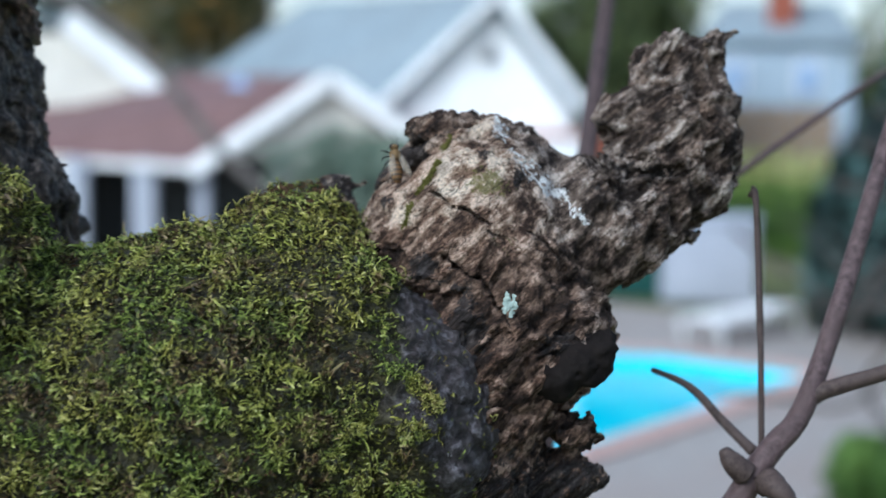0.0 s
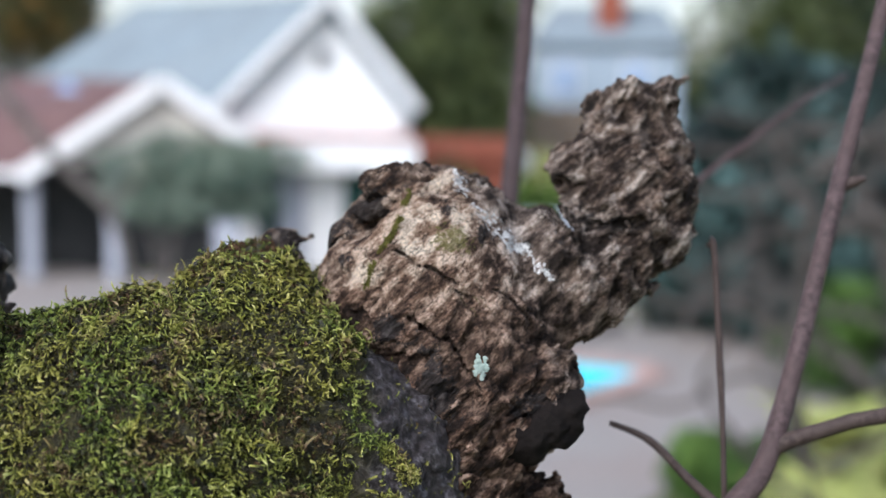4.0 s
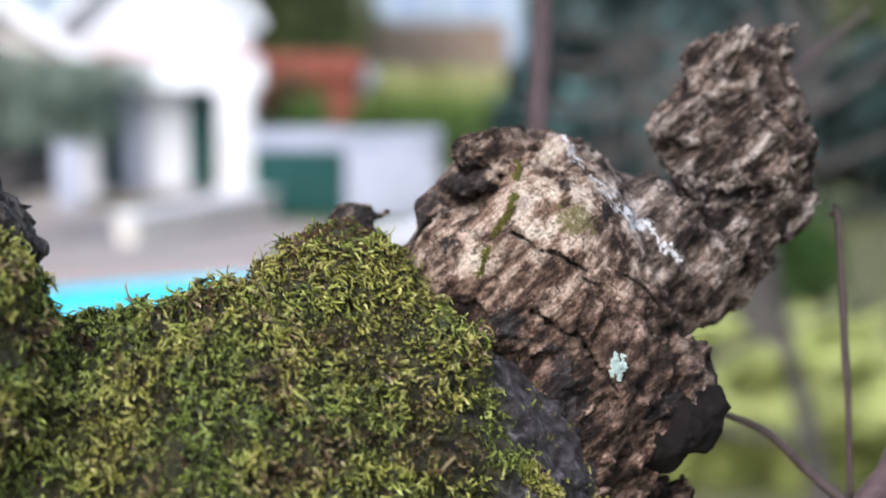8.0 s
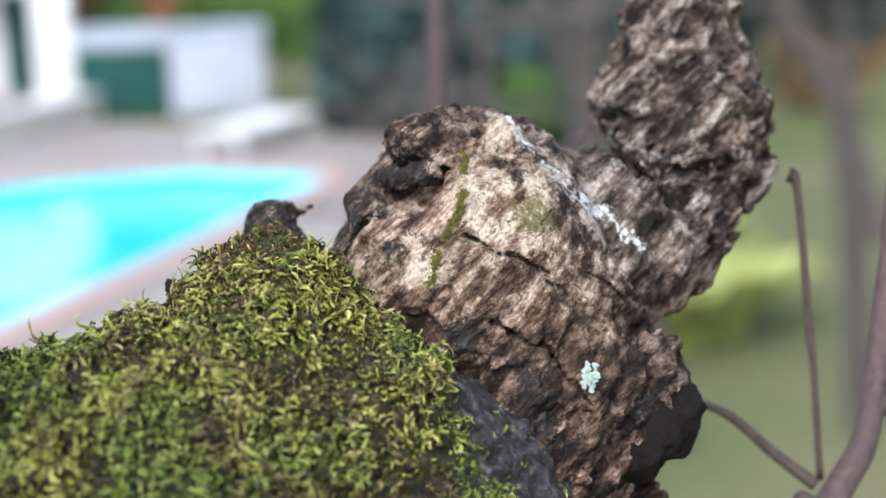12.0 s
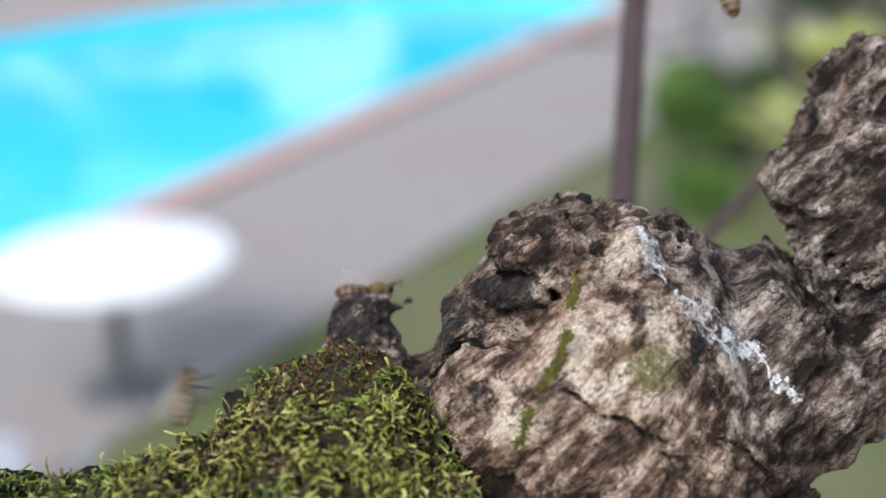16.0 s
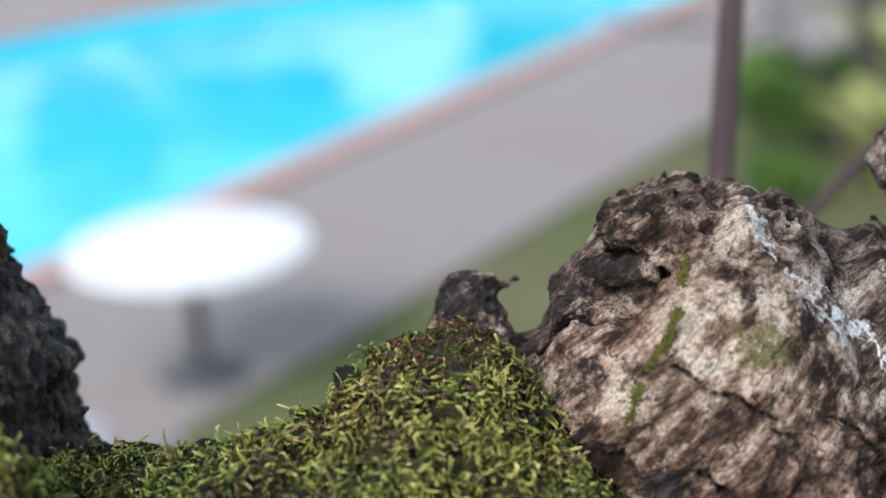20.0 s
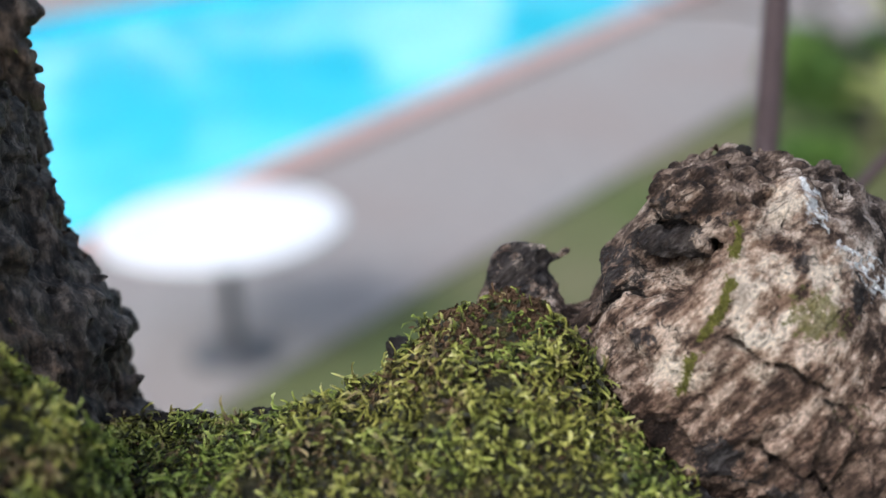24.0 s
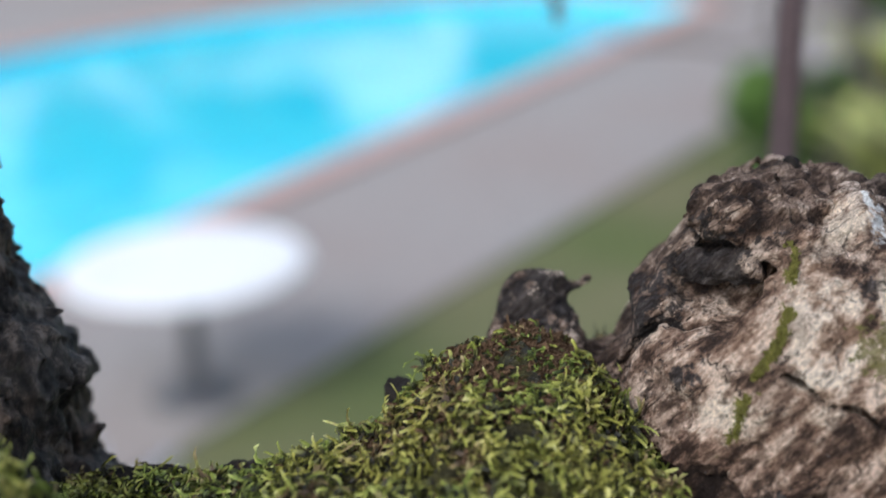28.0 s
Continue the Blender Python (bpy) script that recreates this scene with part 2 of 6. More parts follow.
def prism(points, z0, z1):
    """An upright slab over a plan polygon (counter-clockwise)."""
    bm = bmesh.new()
    lo = [bm.verts.new((x, y, z0)) for x, y in points]
    hi = [bm.verts.new((x, y, z1)) for x, y in points]
    bm.faces.new(lo[::-1])
    bm.faces.new(hi)
    for i in range(len(points)):
        j = (i + 1) % len(points)
        bm.faces.new((lo[i], lo[j], hi[j], hi[i]))
    return bm


def tube(points, radii, sides=10, rough=0.0, seed=0, ring=None):
    """A tapered, slightly uneven rod along points: arrays of vertices and quads."""
    P = [Vector(p) for p in points]
    # smooth the line
    pts, rad = [], []
    n = len(P)
    for i in range(n - 1):
        p0, p1, p2, p3 = P[max(i - 1, 0)], P[i], P[i + 1], P[min(i + 2, n - 1)]
        steps = ring or 6
        for s in range(steps + (i == n - 2)):
            t = s / steps
            pts.append(0.5 * ((2 * p1) + (p2 - p0) * t + (2 * p0 - 5 * p1 + 4 * p2 - p3) * t * t + (3 * p1 - p0 - 3 * p2 + p3) * t ** 3))
            rad.append(radii[i] + (radii[i + 1] - radii[i]) * t)
    rng = random.Random(seed)
    verts, faces = [], []
    up = Vector((0.13, 0.31, 0.94))
    for i, p in enumerate(pts):
        d = (pts[min(i + 1, len(pts) - 1)] - pts[max(i - 1, 0)]).normalized()
        u = d.cross(up)
        if u.length < 0.05:
            u = d.cross(Vector((1, 0, 0)))
        u.normalize()
        v = d.cross(u)
        for k in range(sides):
            a = 2 * math.pi * k / sides
            r = rad[i] * (1 + rough * (rng.random() - 0.5))
            verts.append(p + (u * math.cos(a) + v * math.sin(a)) * r)
    for i in range(len(pts) - 1):
        for k in range(sides):
            k2 = (k + 1) % sides
            faces.append((i * sides + k, i * sides + k2, (i + 1) * sides + k2, (i + 1) * sides + k))
    a, b = len(verts), len(verts) + 1
    verts += [pts[0], pts[-1]]
    for k in range(sides):
        k2 = (k + 1) % sides
        faces.append((a, k2, k, k))
        faces.append((b, (len(pts) - 1) * sides + k, (len(pts) - 1) * sides + k2, (len(pts) - 1) * sides + k2))
    return verts, faces


def rod(name, points, radii, material, parent, sides=10, rough=0.0, seed=0, label="", scale=1.0, origin=(0, 0, 0), ring=None):
    v, f = tube(points, radii, sides, rough, seed, ring)
    me = bpy.data.meshes.new(name)
    me.from_pydata([(p * scale + Vector(origin)) for p in v], [], [q if q[2] != q[3] else q[:3] for q in f])
    for p in me.polygons:
        p.use_smooth = True
    return part(name, me, material, parent, label)


# ---------------------------------------------------------------- the tree: trunk, mossy limb, broken stub
tree = thing("tree", (0, 0, 0), "old tree with dark bark, mossy limb and broken dead stub", "tree")


def sd_limb(p):
    n1 = fbm(p / 16.0, 3, 5)
    d = s_cone(p, (-190, -10, -55), (-92, -14, -54), 46, 38.5)
    d = smin(d, s_cone(p, (-92, -14, -54), (-60, -15, -50.5), 38.5, 39.5), 6)
    d = smin(d, s_cone(p, (-60, -15, -50.5), (-13, -3, -51.5), 39.5, 31), 12)
    d = smin(d, s_ell(p, (-40, 2, -22), (20, 22, 22)), 10)
    d = smin(d, s_ell(p, (-30, -14, -36), (25, 20, 26)), 12)
    d = smin(d, s_ell(p, (-130, -43, -13), (38, 27, 31)), 12)
    d = smin(d, s_ell(p, (-39, 13, -9), (12, 15, 13)), 7)
    d = smin(d, s_cone(p, (-8, -18, -40), (4, -16, -60), 7, 8), 8)
    return d + 1.6 * n1 + 0.8 * fbm(p / 4.0, 2, 6) - 1.2 * np.clip(np.abs(vnoise(p / np.array([9.0, 7.0, 7.0]), 7)) * 3, 0, 1)


def trunk_core(p):
    p = p - np.array([4.0, 0, 0])
    d = s_cone(p, (-178, 0, -420), (-183, 0, -25), 92, 72)
    d = smin(d, s_cone(p, (-186, 0, -25), (-192, 0, 8), 72, 69), 6)
    d = smin(d, s_cone(p, (-192, 0, 8), (-192.5, 0, 32), 69, 68), 6)
    d = smin(d, s_cone(p, (-192, 0, 32), (-194, 0, 75), 68, 68), 6)
    d = smin(d, s_cone(p, (-194, 0, 75), (-202, 0, 300), 68, 67), 6)
    # swellings where the limb leaves, and a lifted plate of bark
    d = smin(d, s_ell(p, (-123, 9, 2), (13, 17, 9)), 5)
    d = smin(d, s_ell(p, (-144, 2, -34), (44, 28, 22)), 10)
    d = smin(d, s_ell(p, (-120, 12, -25), (15, 15, 8)), 6)
    d = smin(d, s_cone(p, (-121, 6, 54), (-115, 3, 44), 5.0, 2.0), 2)
    return smin(d, s_ell(p, (-145, 30, -18), (25, 20, 26)), 8)


def plates(u, v, seed):
    """Distance from the joints of an uneven pattern of plates, 0 on a joint, and a number for each plate."""
    iu, iv = np.floor(u), np.floor(v)
    best = np.full(len(u), 9.0)
    second = best.copy()
    ident = np.zeros(len(u))
    zero = np.zeros(len(u), np.int64)
    for a in (-1, 0, 1):
        for b in (-1, 0, 1):
            cu, cv = (iu + a).astype(np.int64), (iv + b).astype(np.int64)
            ju, jv = _hash(cu, cv, zero, seed), _hash(cu, cv, zero, seed + 1)
            dd = np.hypot(iu + a + 0.5 + 0.42 * ju - u, iv + b + 0.5 + 0.42 * jv - v)
            near = dd < best
            second = np.where(near, best, np.minimum(second, dd))
            ident = np.where(near, _hash(cu, cv, zero, seed + 2), ident)
            best = np.where(near, dd, best)
    return second - best, ident


def bark_relief(p):
    """Cracked, scaly bark: how far the surface stands out (mm), and how deep in a furrow it lies (0..1)."""
    w = p + 3.0 * np.stack([fbm(p / 9, 2, 35), fbm(p / 9, 2, 36), fbm(p / 9, 2, 37)], 1)
    u = np.arctan2(w[:, 1], w[:, 0] + 194) * 72
    e1, k1 = plates(u / 8.5, w[:, 2] / 13.0, 31)
    e2, k2 = plates(u / 3.6 + 40, w[:, 2] / 5.2, 34)
    rise = np.clip(e1 / 0.22, 0, 1) ** 0.6
    small = np.clip(e2 / 0.22, 0, 1) ** 0.5
    h = 4.2 * rise * (0.75 + 0.35 * k1) + 2.1 * small * (0.6 + 0.7 * k2) + 0.9 * fbm(p / 3.2, 3, 9) - 3.4
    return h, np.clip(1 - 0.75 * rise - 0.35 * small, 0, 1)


def sd_trunk(p):
    return trunk_core(p) - bark_relief(p)[0]


def stub_core(p):
    """Broad form of the dead stub."""
    d = s_ell(p, (4, 30, -14), (31, 36, 37))
    d = smin(d, s_ell(p, (18, 22, -30), (24, 31, 27)), 9)
    # grey shoulder before the horn, and the horn
    d = smin(d, s_ell(p, (36, 36, -5), (13, 22.5, 20)), 4)
    d = smin(d, s_cone(p, (44, 27, -11), (59, 48, 8), 10, 14), 6)
    d = smin(d, s_ell(p, (56.5, 54, 13), (18.5, 21, 19)), 6)
    d = smin(d, s_cone(p, (56.5, 56, 20), (59.5, 63, 46), 18.5, 10.5), 4)
    d = smin(d, s_ell(p, (45, 52, 23), (9.5, 13, 9)), 3)
    d = smax(d, (p[:, 2] - 44.6) * 0.9 - 0.12 * (p[:, 0] - 59), 1.5)
    d = smin(d, s_cone(p, (68, 50, 20), (71, 50, 31), 3.5, 1.0), 2)
    d = smin(d, s_cone(p, (8, 8, -45), (0, 6, -115), 21.5, 20), 9)
    d = smin(d, s_ell(p, (36, 12, -59), (7, 8, 5)), 3)
    d = smin(d, s_ell(p, (32, 14, -70), (11, 8, 6)), 4)
    d = smin(d, s_ell(p, (37, 9, -28), (8, 9, 7)), 5)
    # eaten-out side of the hollow, with the rim of the hollow round it
    d = smax(d, -s_ell(p, (-18, 10, 14), (12, 12, 8)), 4)
    d = smin(d, s_cone(p, (-37, 26, -13), (-37.5, 36, -2), 11.5, 7.2), 7)
    d = smin(d, s_cone(p, (-40, 33, -7), (-38, 36.5, 1.5), 6.5, 3.8), 3)
    d = smin(d, s_cone(p, (-38.0, 37, 2.2), (-33.2, 37.5, 3.6), 3.2, 2.8), 1.2)
    d = smin(d, s_cone(p, (-8, 35, 8), (-19.5, 32, 6.0), 8, 2.8), 4)
    d = smin(d, s_cone(p, (-20.5, 31.5, 5.8), (-21, 29, -1), 2.6, 3.5), 3)
    d = smin(d, s_cone(p, (2, 36, 12), (20, 40, 8), 9, 8), 8)
    # saddle between the lips
    d = smax(d, -s_cone(p, (-26.8, 18, 3), (-26.3, 52, 3), 4.6, 5.2), 2.5)
    return d


CRACKS = [((-0.6, -0.9, 5.3), (4.1, 0, 2.2)), ((4.1, 0, 2.2), (9.9, -2, 0.2)), ((9.9, -2, 0.2), (14.9, -2.8, -2.4)), ((14.1, -3.3, -3.8), (18.5, -2.3, -7.6)),
          ((23.9, 2.5, -4.7), (28.3, 3.0, -7.8)), ((28.3, 3.0, -7.8), (32.3, 4, -12.7)), ((2.9, -4.9, -11.0), (9.8, -7.6, -15.3)), ((9.8, -7.6, -15.3), (14, -7.0, -16.7)), ((14, -7.0, -16.7), (16.1, -6, -22.0)),
          ((16.1, -6, -22.0), (19.5, -8.1, -25.1)), ((19.5, -8.1, -25.1), (22, -8, -28.0)), ((-12, -6, -8), (-6, -6, -14)), ((30, -2, -18), (36, 4, -23))]


def fibre_axes(p):
    """Run of the fibres, up to the right and swirling: along and across."""
    warp = fbm(p / 22.0, 2, 61)
    return p[:, 0] * 0.8 + p[:, 2] * 0.6 + 6 * warp, -p[:, 0] * 0.6 + p[:, 2] * 0.8 + 6 * warp


def flaking(p):
    """How far the surface has broken into flakes."""
    low = 1 / (1 + np.exp((p[:, 2] + 7) / 4.0))
    horn = 1 / (1 + np.exp(-(p[:, 0] - 38) / 3.0))
    crest = 1 / (1 + np.exp(-(p[:, 2] - 18) / 1.5))
    return np.clip(np.maximum(np.maximum(low, horn), crest) + 0.45 * fbm(p / 9.0, 2, 63), 0.15, 1.15), horn


def flakes(p):
    u, v = fibre_axes(p)
    fl = vnoise(np.stack([u / 8.0, p[:, 1] / 7.0, v / 4.5], 1), 81) + 0.35 * vnoise(np.stack([u / 3.0, p[:, 1] / 3.0, v / 2.0], 1), 82)
    fl2 = vnoise(np.stack([u / 4.0, p[:, 1] / 3.5, v / 2.2], 1), 84)
    return np.tanh(6 * fl), np.tanh(7 * (fl2 - 0.12))


def sd_stub(p):
    d = stub_core(p)
    u, v = fibre_axes(p)
    flaky, horn = flaking(p)
    fib = fbm(np.stack([u / 10.0, p[:, 1] / 4.0, v / 2.8], 1), 3, 71)
    d = d + 1.3 * fbm(p / 12.0, 2, 3) + 1.1 * flaky * fib
    f1, f2 = flakes(p)
    d = d - flaky * (1.0 * f1 + 0.6 * f2)
    # the horn is ribbed upwards and chipped
    h1 = vnoise(np.stack([p[:, 0] / 4.2, p[:, 1] / 4.2, (p[:, 2] + 0.5 * p[:, 0]) / 9.0], 1), 91)
    h2 = vnoise(np.stack([p[:, 0] / 2.4, p[:, 1] / 2.4, (p[:, 2] + 0.5 * p[:, 0]) / 4.5], 1), 92)
    top = 1 / (1 + np.exp(-(p[:, 2] - 38) / 2.5))
    d = d + horn * (3.4 * np.abs(h1) + 1.0 * np.abs(h2) - 1.2) + 2.0 * horn * top * h2
    # cracks
    wob = p + 0.7 * np.stack([fbm(p / 3.0, 2, 11), 0 * u, fbm(p / 3.0, 2, 12)], 1)
    # charred facets on the far rim
    rim = np.exp(-(((p[:, 0] + 37) / 8) ** 2 + ((p[:, 2] - 1) / 7) ** 2))
    d = d + rim * (1.3 * np.abs(vnoise(p / np.array([2.6, 2.6, 4.5]), 95)) + 0.7 * np.tanh(5 * vnoise(p / 2.2, 96)))
    d = smin(d, s_cone(p, (-34.0, 37.8, 3.6), (-31, 39, 3.4), 1.3, 0.75), 0.8)
    d = smin(d, s_cone(p, (-31, 39, 3.4), (-28.8, 40, 4.4), 0.75, 0.75), 0.4)
    c = np.full(len(p), 99.0)
    flat = np.array([1, 0.16, 1])
    for a, b in CRACKS:
        c = np.minimum(c, seg_dist(wob * flat, np.array(a) * flat, np.array(b) * flat))
    d = smax(d, 0.42 + 0.15 * vnoise(p / 3.0, 13) - c, 0.12)
    # the hollow under its crust, with a rotten roll in the mouth
    d = smax(d, -(s_ell(p, (-9, 17, 12.3), (9.5, 10.5, 6.2)) + 1.0 * fbm(p / 3.5, 2, 18)), 1.5)
    d = smax(d, -(s_cone(p, (-13, 16, 8), (-24, 21, -4), 2.6, 1.6) + 1.3 * fbm(p / 3.0, 2, 15)), 1.0)
    d = smax(d, -(s_cone(p, (-2, 12, 16.5), (-6, 13, 19.5), 1.6, 1.2) + 0.8 * fbm(p / 2.5, 2, 19)), 0.8)
    crust = s_ell(p, (-3, 26, 20.5), (9.5, 10, 3.8)) + 1.9 * fbm(p / 3.2, 3, 16)
    d = smin(d, crust, 2.0)
    roll = s_cone(p, (-12.2, 23.0, 12.6), (-4.5, 16.0, 14.6), 2.8, 2.3) + 1.1 * fbm(p / 2.6, 3, 17)
    d = smin(d, roll, 0.8)
    # knot on the horn with a dark hole under it
    k = np.linalg.norm((p - np.array([53.5, 33, 16.7])) * np.array([1, 0.5, 1]), axis=1)
    d = d - 2.8 * np.exp(-((k - 2.7) / 1.3) ** 2) * (p[:, 1] < 46)
    d = smax(d, -s_cone(p, (48, 33, 8.5), (60, 33, 9.5), 2.2, 2.4), 1.2)
    k = np.linalg.norm((p - np.array([40, 20, 5])) * np.array([1, 0.4, 1]), axis=1)
    d = d - 0.9 * np.exp(-((k - 2.2) / 0.7) ** 2)
    # deep cleft between shoulder and horn
    d = smax(d, -s_cone(p, (41, 46, 14), (47, 37, 2), 3.0, 1.4), 2)
    a, b = np.array([31.5, 21.5]), np.array([43.0, 5.0])
    q = p[:, [0, 2]] + 0.8 * np.stack([vnoise(p / 4.0, 97), vnoise(p / 4.0, 98)], 1)
    t = np.clip(((q - a) @ (b - a)) / ((b - a) @ (b - a)), 0, 1)
    slot = np.linalg.norm(q - a - t[:, None] * (b - a), axis=1) - (2.6 - 1.5 * t)
    d = smax(d, -np.maximum(slot, 22 - p[:, 1]), 0.8)
    return d


def polyline(p, pts):
    c = np.full(len(p), 1e3)
    for a, b in zip(pts, pts[1:]):
        c = np.minimum(c, seg_dist(p, a, b))
    return c


def blob(p, c, r):
    return np.exp(-(((p - np.array(c)) / np.array(r)) ** 2).sum(1))


# dead wood: pale and tan fibres, dark stains, shade painted into recesses, algae and a white web
def wood_material():
    m = mat("dead_wood", (0.3, 0.22, 0.18), 0.92, spec=0.2)
    fine = noise_tex(m, 1500, 4, 0.75, (0.7, 1.0, 1.4), (0, -50, 0))
    mid = noise_tex(m, 170, 9, 0.66, (0.6, 1.0, 1.35), (0, -38, 0))
    big = noise_tex(m, 75, 10, 0.75)
    streak = noise_tex(m, 520, 7, 0.7, (0.28, 1.0, 1.9), (0, -44, 0))
    mid = math_node(m, "ADD", math_node(m, "MULTIPLY", mid, 0.75), math_node(m, "MULTIPLY", streak, 0.25))
    tan = ramp(m, mid, [(0.425, (0.060, 0.034, 0.023)), (0.472, (0.225, 0.138, 0.092)), (0.516, (0.44, 0.30, 0.212)), (0.565, (0.78, 0.61, 0.47))])
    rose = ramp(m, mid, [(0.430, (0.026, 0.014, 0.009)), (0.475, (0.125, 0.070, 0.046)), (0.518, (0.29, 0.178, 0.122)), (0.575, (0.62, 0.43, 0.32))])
    grey = ramp(m, mid, [(0.420, (0.025, 0.018, 0.014)), (0.470, (0.128, 0.095, 0.076)), (0.518, (0.31, 0.245, 0.20)), (0.575, (0.66, 0.56, 0.48))])
    pale = ramp(m, mid, [(0.420, (0.25, 0.155, 0.10)), (0.465, (0.60, 0.435, 0.315)), (0.520, (0.88, 0.735, 0.575))])
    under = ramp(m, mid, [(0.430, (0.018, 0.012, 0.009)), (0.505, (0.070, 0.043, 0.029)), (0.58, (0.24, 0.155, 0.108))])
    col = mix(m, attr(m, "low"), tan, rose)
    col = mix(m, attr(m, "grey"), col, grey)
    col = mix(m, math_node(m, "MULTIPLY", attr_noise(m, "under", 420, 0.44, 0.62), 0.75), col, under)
    col = mix(m, attr_noise(m, "pale", 190, 0.35, 0.75), col, pale)
    spots = ramp(m, big, [(0.54, (0, 0, 0)), (0.565, (1, 1, 1))])
    col = mix(m, math_node(m, "MULTIPLY", spots, 0.5), col, under)
    stain = ramp(m, noise_tex(m, 42, 8, 0.7), [(0.51, (0, 0, 0)), (0.56, (1, 1, 1))])
    col = mix(m, math_node(m, "MULTIPLY", stain, 0.35), col, under)
    peck = ramp(m, noise_tex(m, 520, 8, 0.8), [(0.56, (0, 0, 0)), (0.60, (1, 1, 1))])
    col = mix(m, math_node(m, "MULTIPLY", peck, 0.7), col, (0.035, 0.025, 0.020))
    alg = math_node(m, "MULTIPLY", attr_noise(m, "algae", 520, 0.52, 0.58), 0.8)
    col = mix(m, alg, col, (0.17, 0.155, 0.045))
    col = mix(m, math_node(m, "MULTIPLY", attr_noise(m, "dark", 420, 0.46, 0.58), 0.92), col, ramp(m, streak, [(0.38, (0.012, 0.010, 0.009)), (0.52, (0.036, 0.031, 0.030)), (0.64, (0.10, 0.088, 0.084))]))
    # hairline checks along the fibres
    check = ramp(m, noise_tex(m, 150, 3, 0.55, (0.45, 1.0, 1.5), (0, -42, 0)), [(0.484, (0, 0, 0)), (0.497, (1, 1, 1)), (0.503, (1, 1, 1)), (0.516, (0, 0, 0))])
    check = math_node(m, "MULTIPLY", check, ramp(m, noise_tex(m, 90, 2, 0.5), [(0.46, (0, 0, 0)), (0.56, (0.75, 0.75, 0.75))]))
    col = mix(m, check, col, (0.03, 0.02, 0.016))
    col = mix(m, attr(m, "crack"), col, (0.014, 0.010, 0.008))
    col = mix(m, attr_noise(m, "web", 900, 0.40, 0.80, (0.5, 0.8, 1.5), (0, 40, 0)), col, (0.86, 0.85, 0.83))
    var = ramp(m, fine, [(0.36, (0.55, 0.53, 0.52)), (0.5, (0.95, 0.95, 0.95)), (0.62, (1.2, 1.2, 1.2))])
    col = mix(m, 1.0, col, var, "MULTIPLY")
    colour(m, col)
    relief = math_node(m, "ADD", math_node(m, "MULTIPLY", fine, 0.7), math_node(m, "MULTIPLY", mid, 1.6))
    bump(m, math_node(m, "SUBTRACT", relief, math_node(m, "MULTIPLY", check, 0.5)), 1.0, 0.0018)
    return m


M_WOOD = wood_material()


def collar_material():
    m = mat("limb_bark", (0.04, 0.035, 0.03), 0.42, spec=0.5)
    f = noise_tex(m, 330, 8, 0.7)
    col = ramp(m, f, [(0.36, (0.006, 0.004, 0.003)), (0.46, (0.026, 0.019, 0.018)), (0.55, (0.075, 0.062, 0.066)), (0.66, (0.24, 0.22, 0.235))])
    soil = ramp(m, f, [(0.38, (0.010, 0.008, 0.003)), (0.52, (0.04, 0.034, 0.010)), (0.64, (0.10, 0.09, 0.025))])
    fleck = ramp(m, noise_tex(m, 700, 3, 0.6), [(0.68, (0, 0, 0)), (0.72, (1, 1, 1))])
    col = mix(m, math_node(m, "MULTIPLY", fleck, 0.7), col, (0.42, 0.41, 0.40))
    col = mix(m, attr(m, "mossy"), col, soil)
    colour(m, col)
    bump(m, f, 1.0, 0.003)
    return m


M_COLLAR = collar_material()
M_LICHEN = mottled("lichen", (0.30, 0.38, 0.335), (0.48, 0.57, 0.51), 900, 0.9, 4, 0.0005, 0.6)
M_FUNGUS = mottled("fungus_skin", (0.006, 0.005, 0.0045), (0.020, 0.016, 0.014), 260, 0.85, 7, 0.0015, 1.0, spec=0.1, c3=(0.012, 0.009, 0.008))


def moss_material():
    m = mat("moss_leaves", (0.2, 0.24, 0.04), 0.55, spec=0.35)
    n, l, b = nodes_of(m)
    g = n.new("ShaderNodeNewGeometry")
    isl = g.outputs["Random Per Island"]
    big = noise_tex(m, 75, 6, 0.7)
    clump = noise_tex(m, 240, 5, 0.7)
    # brown old growth and painted gap shade at the foot of a shoot, fresh green and straw-coloured tips
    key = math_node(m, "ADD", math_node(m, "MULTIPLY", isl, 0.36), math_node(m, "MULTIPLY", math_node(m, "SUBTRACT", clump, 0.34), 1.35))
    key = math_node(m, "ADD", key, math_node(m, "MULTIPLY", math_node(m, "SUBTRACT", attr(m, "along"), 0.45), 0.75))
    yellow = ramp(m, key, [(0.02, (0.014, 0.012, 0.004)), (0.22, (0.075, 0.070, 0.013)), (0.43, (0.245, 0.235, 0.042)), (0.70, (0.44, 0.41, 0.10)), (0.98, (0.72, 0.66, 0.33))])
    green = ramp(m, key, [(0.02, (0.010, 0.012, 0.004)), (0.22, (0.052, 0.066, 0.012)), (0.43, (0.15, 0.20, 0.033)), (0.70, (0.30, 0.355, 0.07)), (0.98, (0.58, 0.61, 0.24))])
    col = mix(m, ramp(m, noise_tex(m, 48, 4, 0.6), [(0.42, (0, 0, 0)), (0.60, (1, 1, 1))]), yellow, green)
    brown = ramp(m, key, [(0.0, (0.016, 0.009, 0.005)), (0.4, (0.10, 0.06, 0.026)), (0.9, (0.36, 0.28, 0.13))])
    br = ramp(m, math_node(m, "ADD", big, math_node(m, "MULTIPLY", isl, 0.16)), [(0.63, (0, 0, 0)), (0.70, (1, 1, 1))])
    col = mix(m, br, col, brown)
    colour(m, col)
    return m


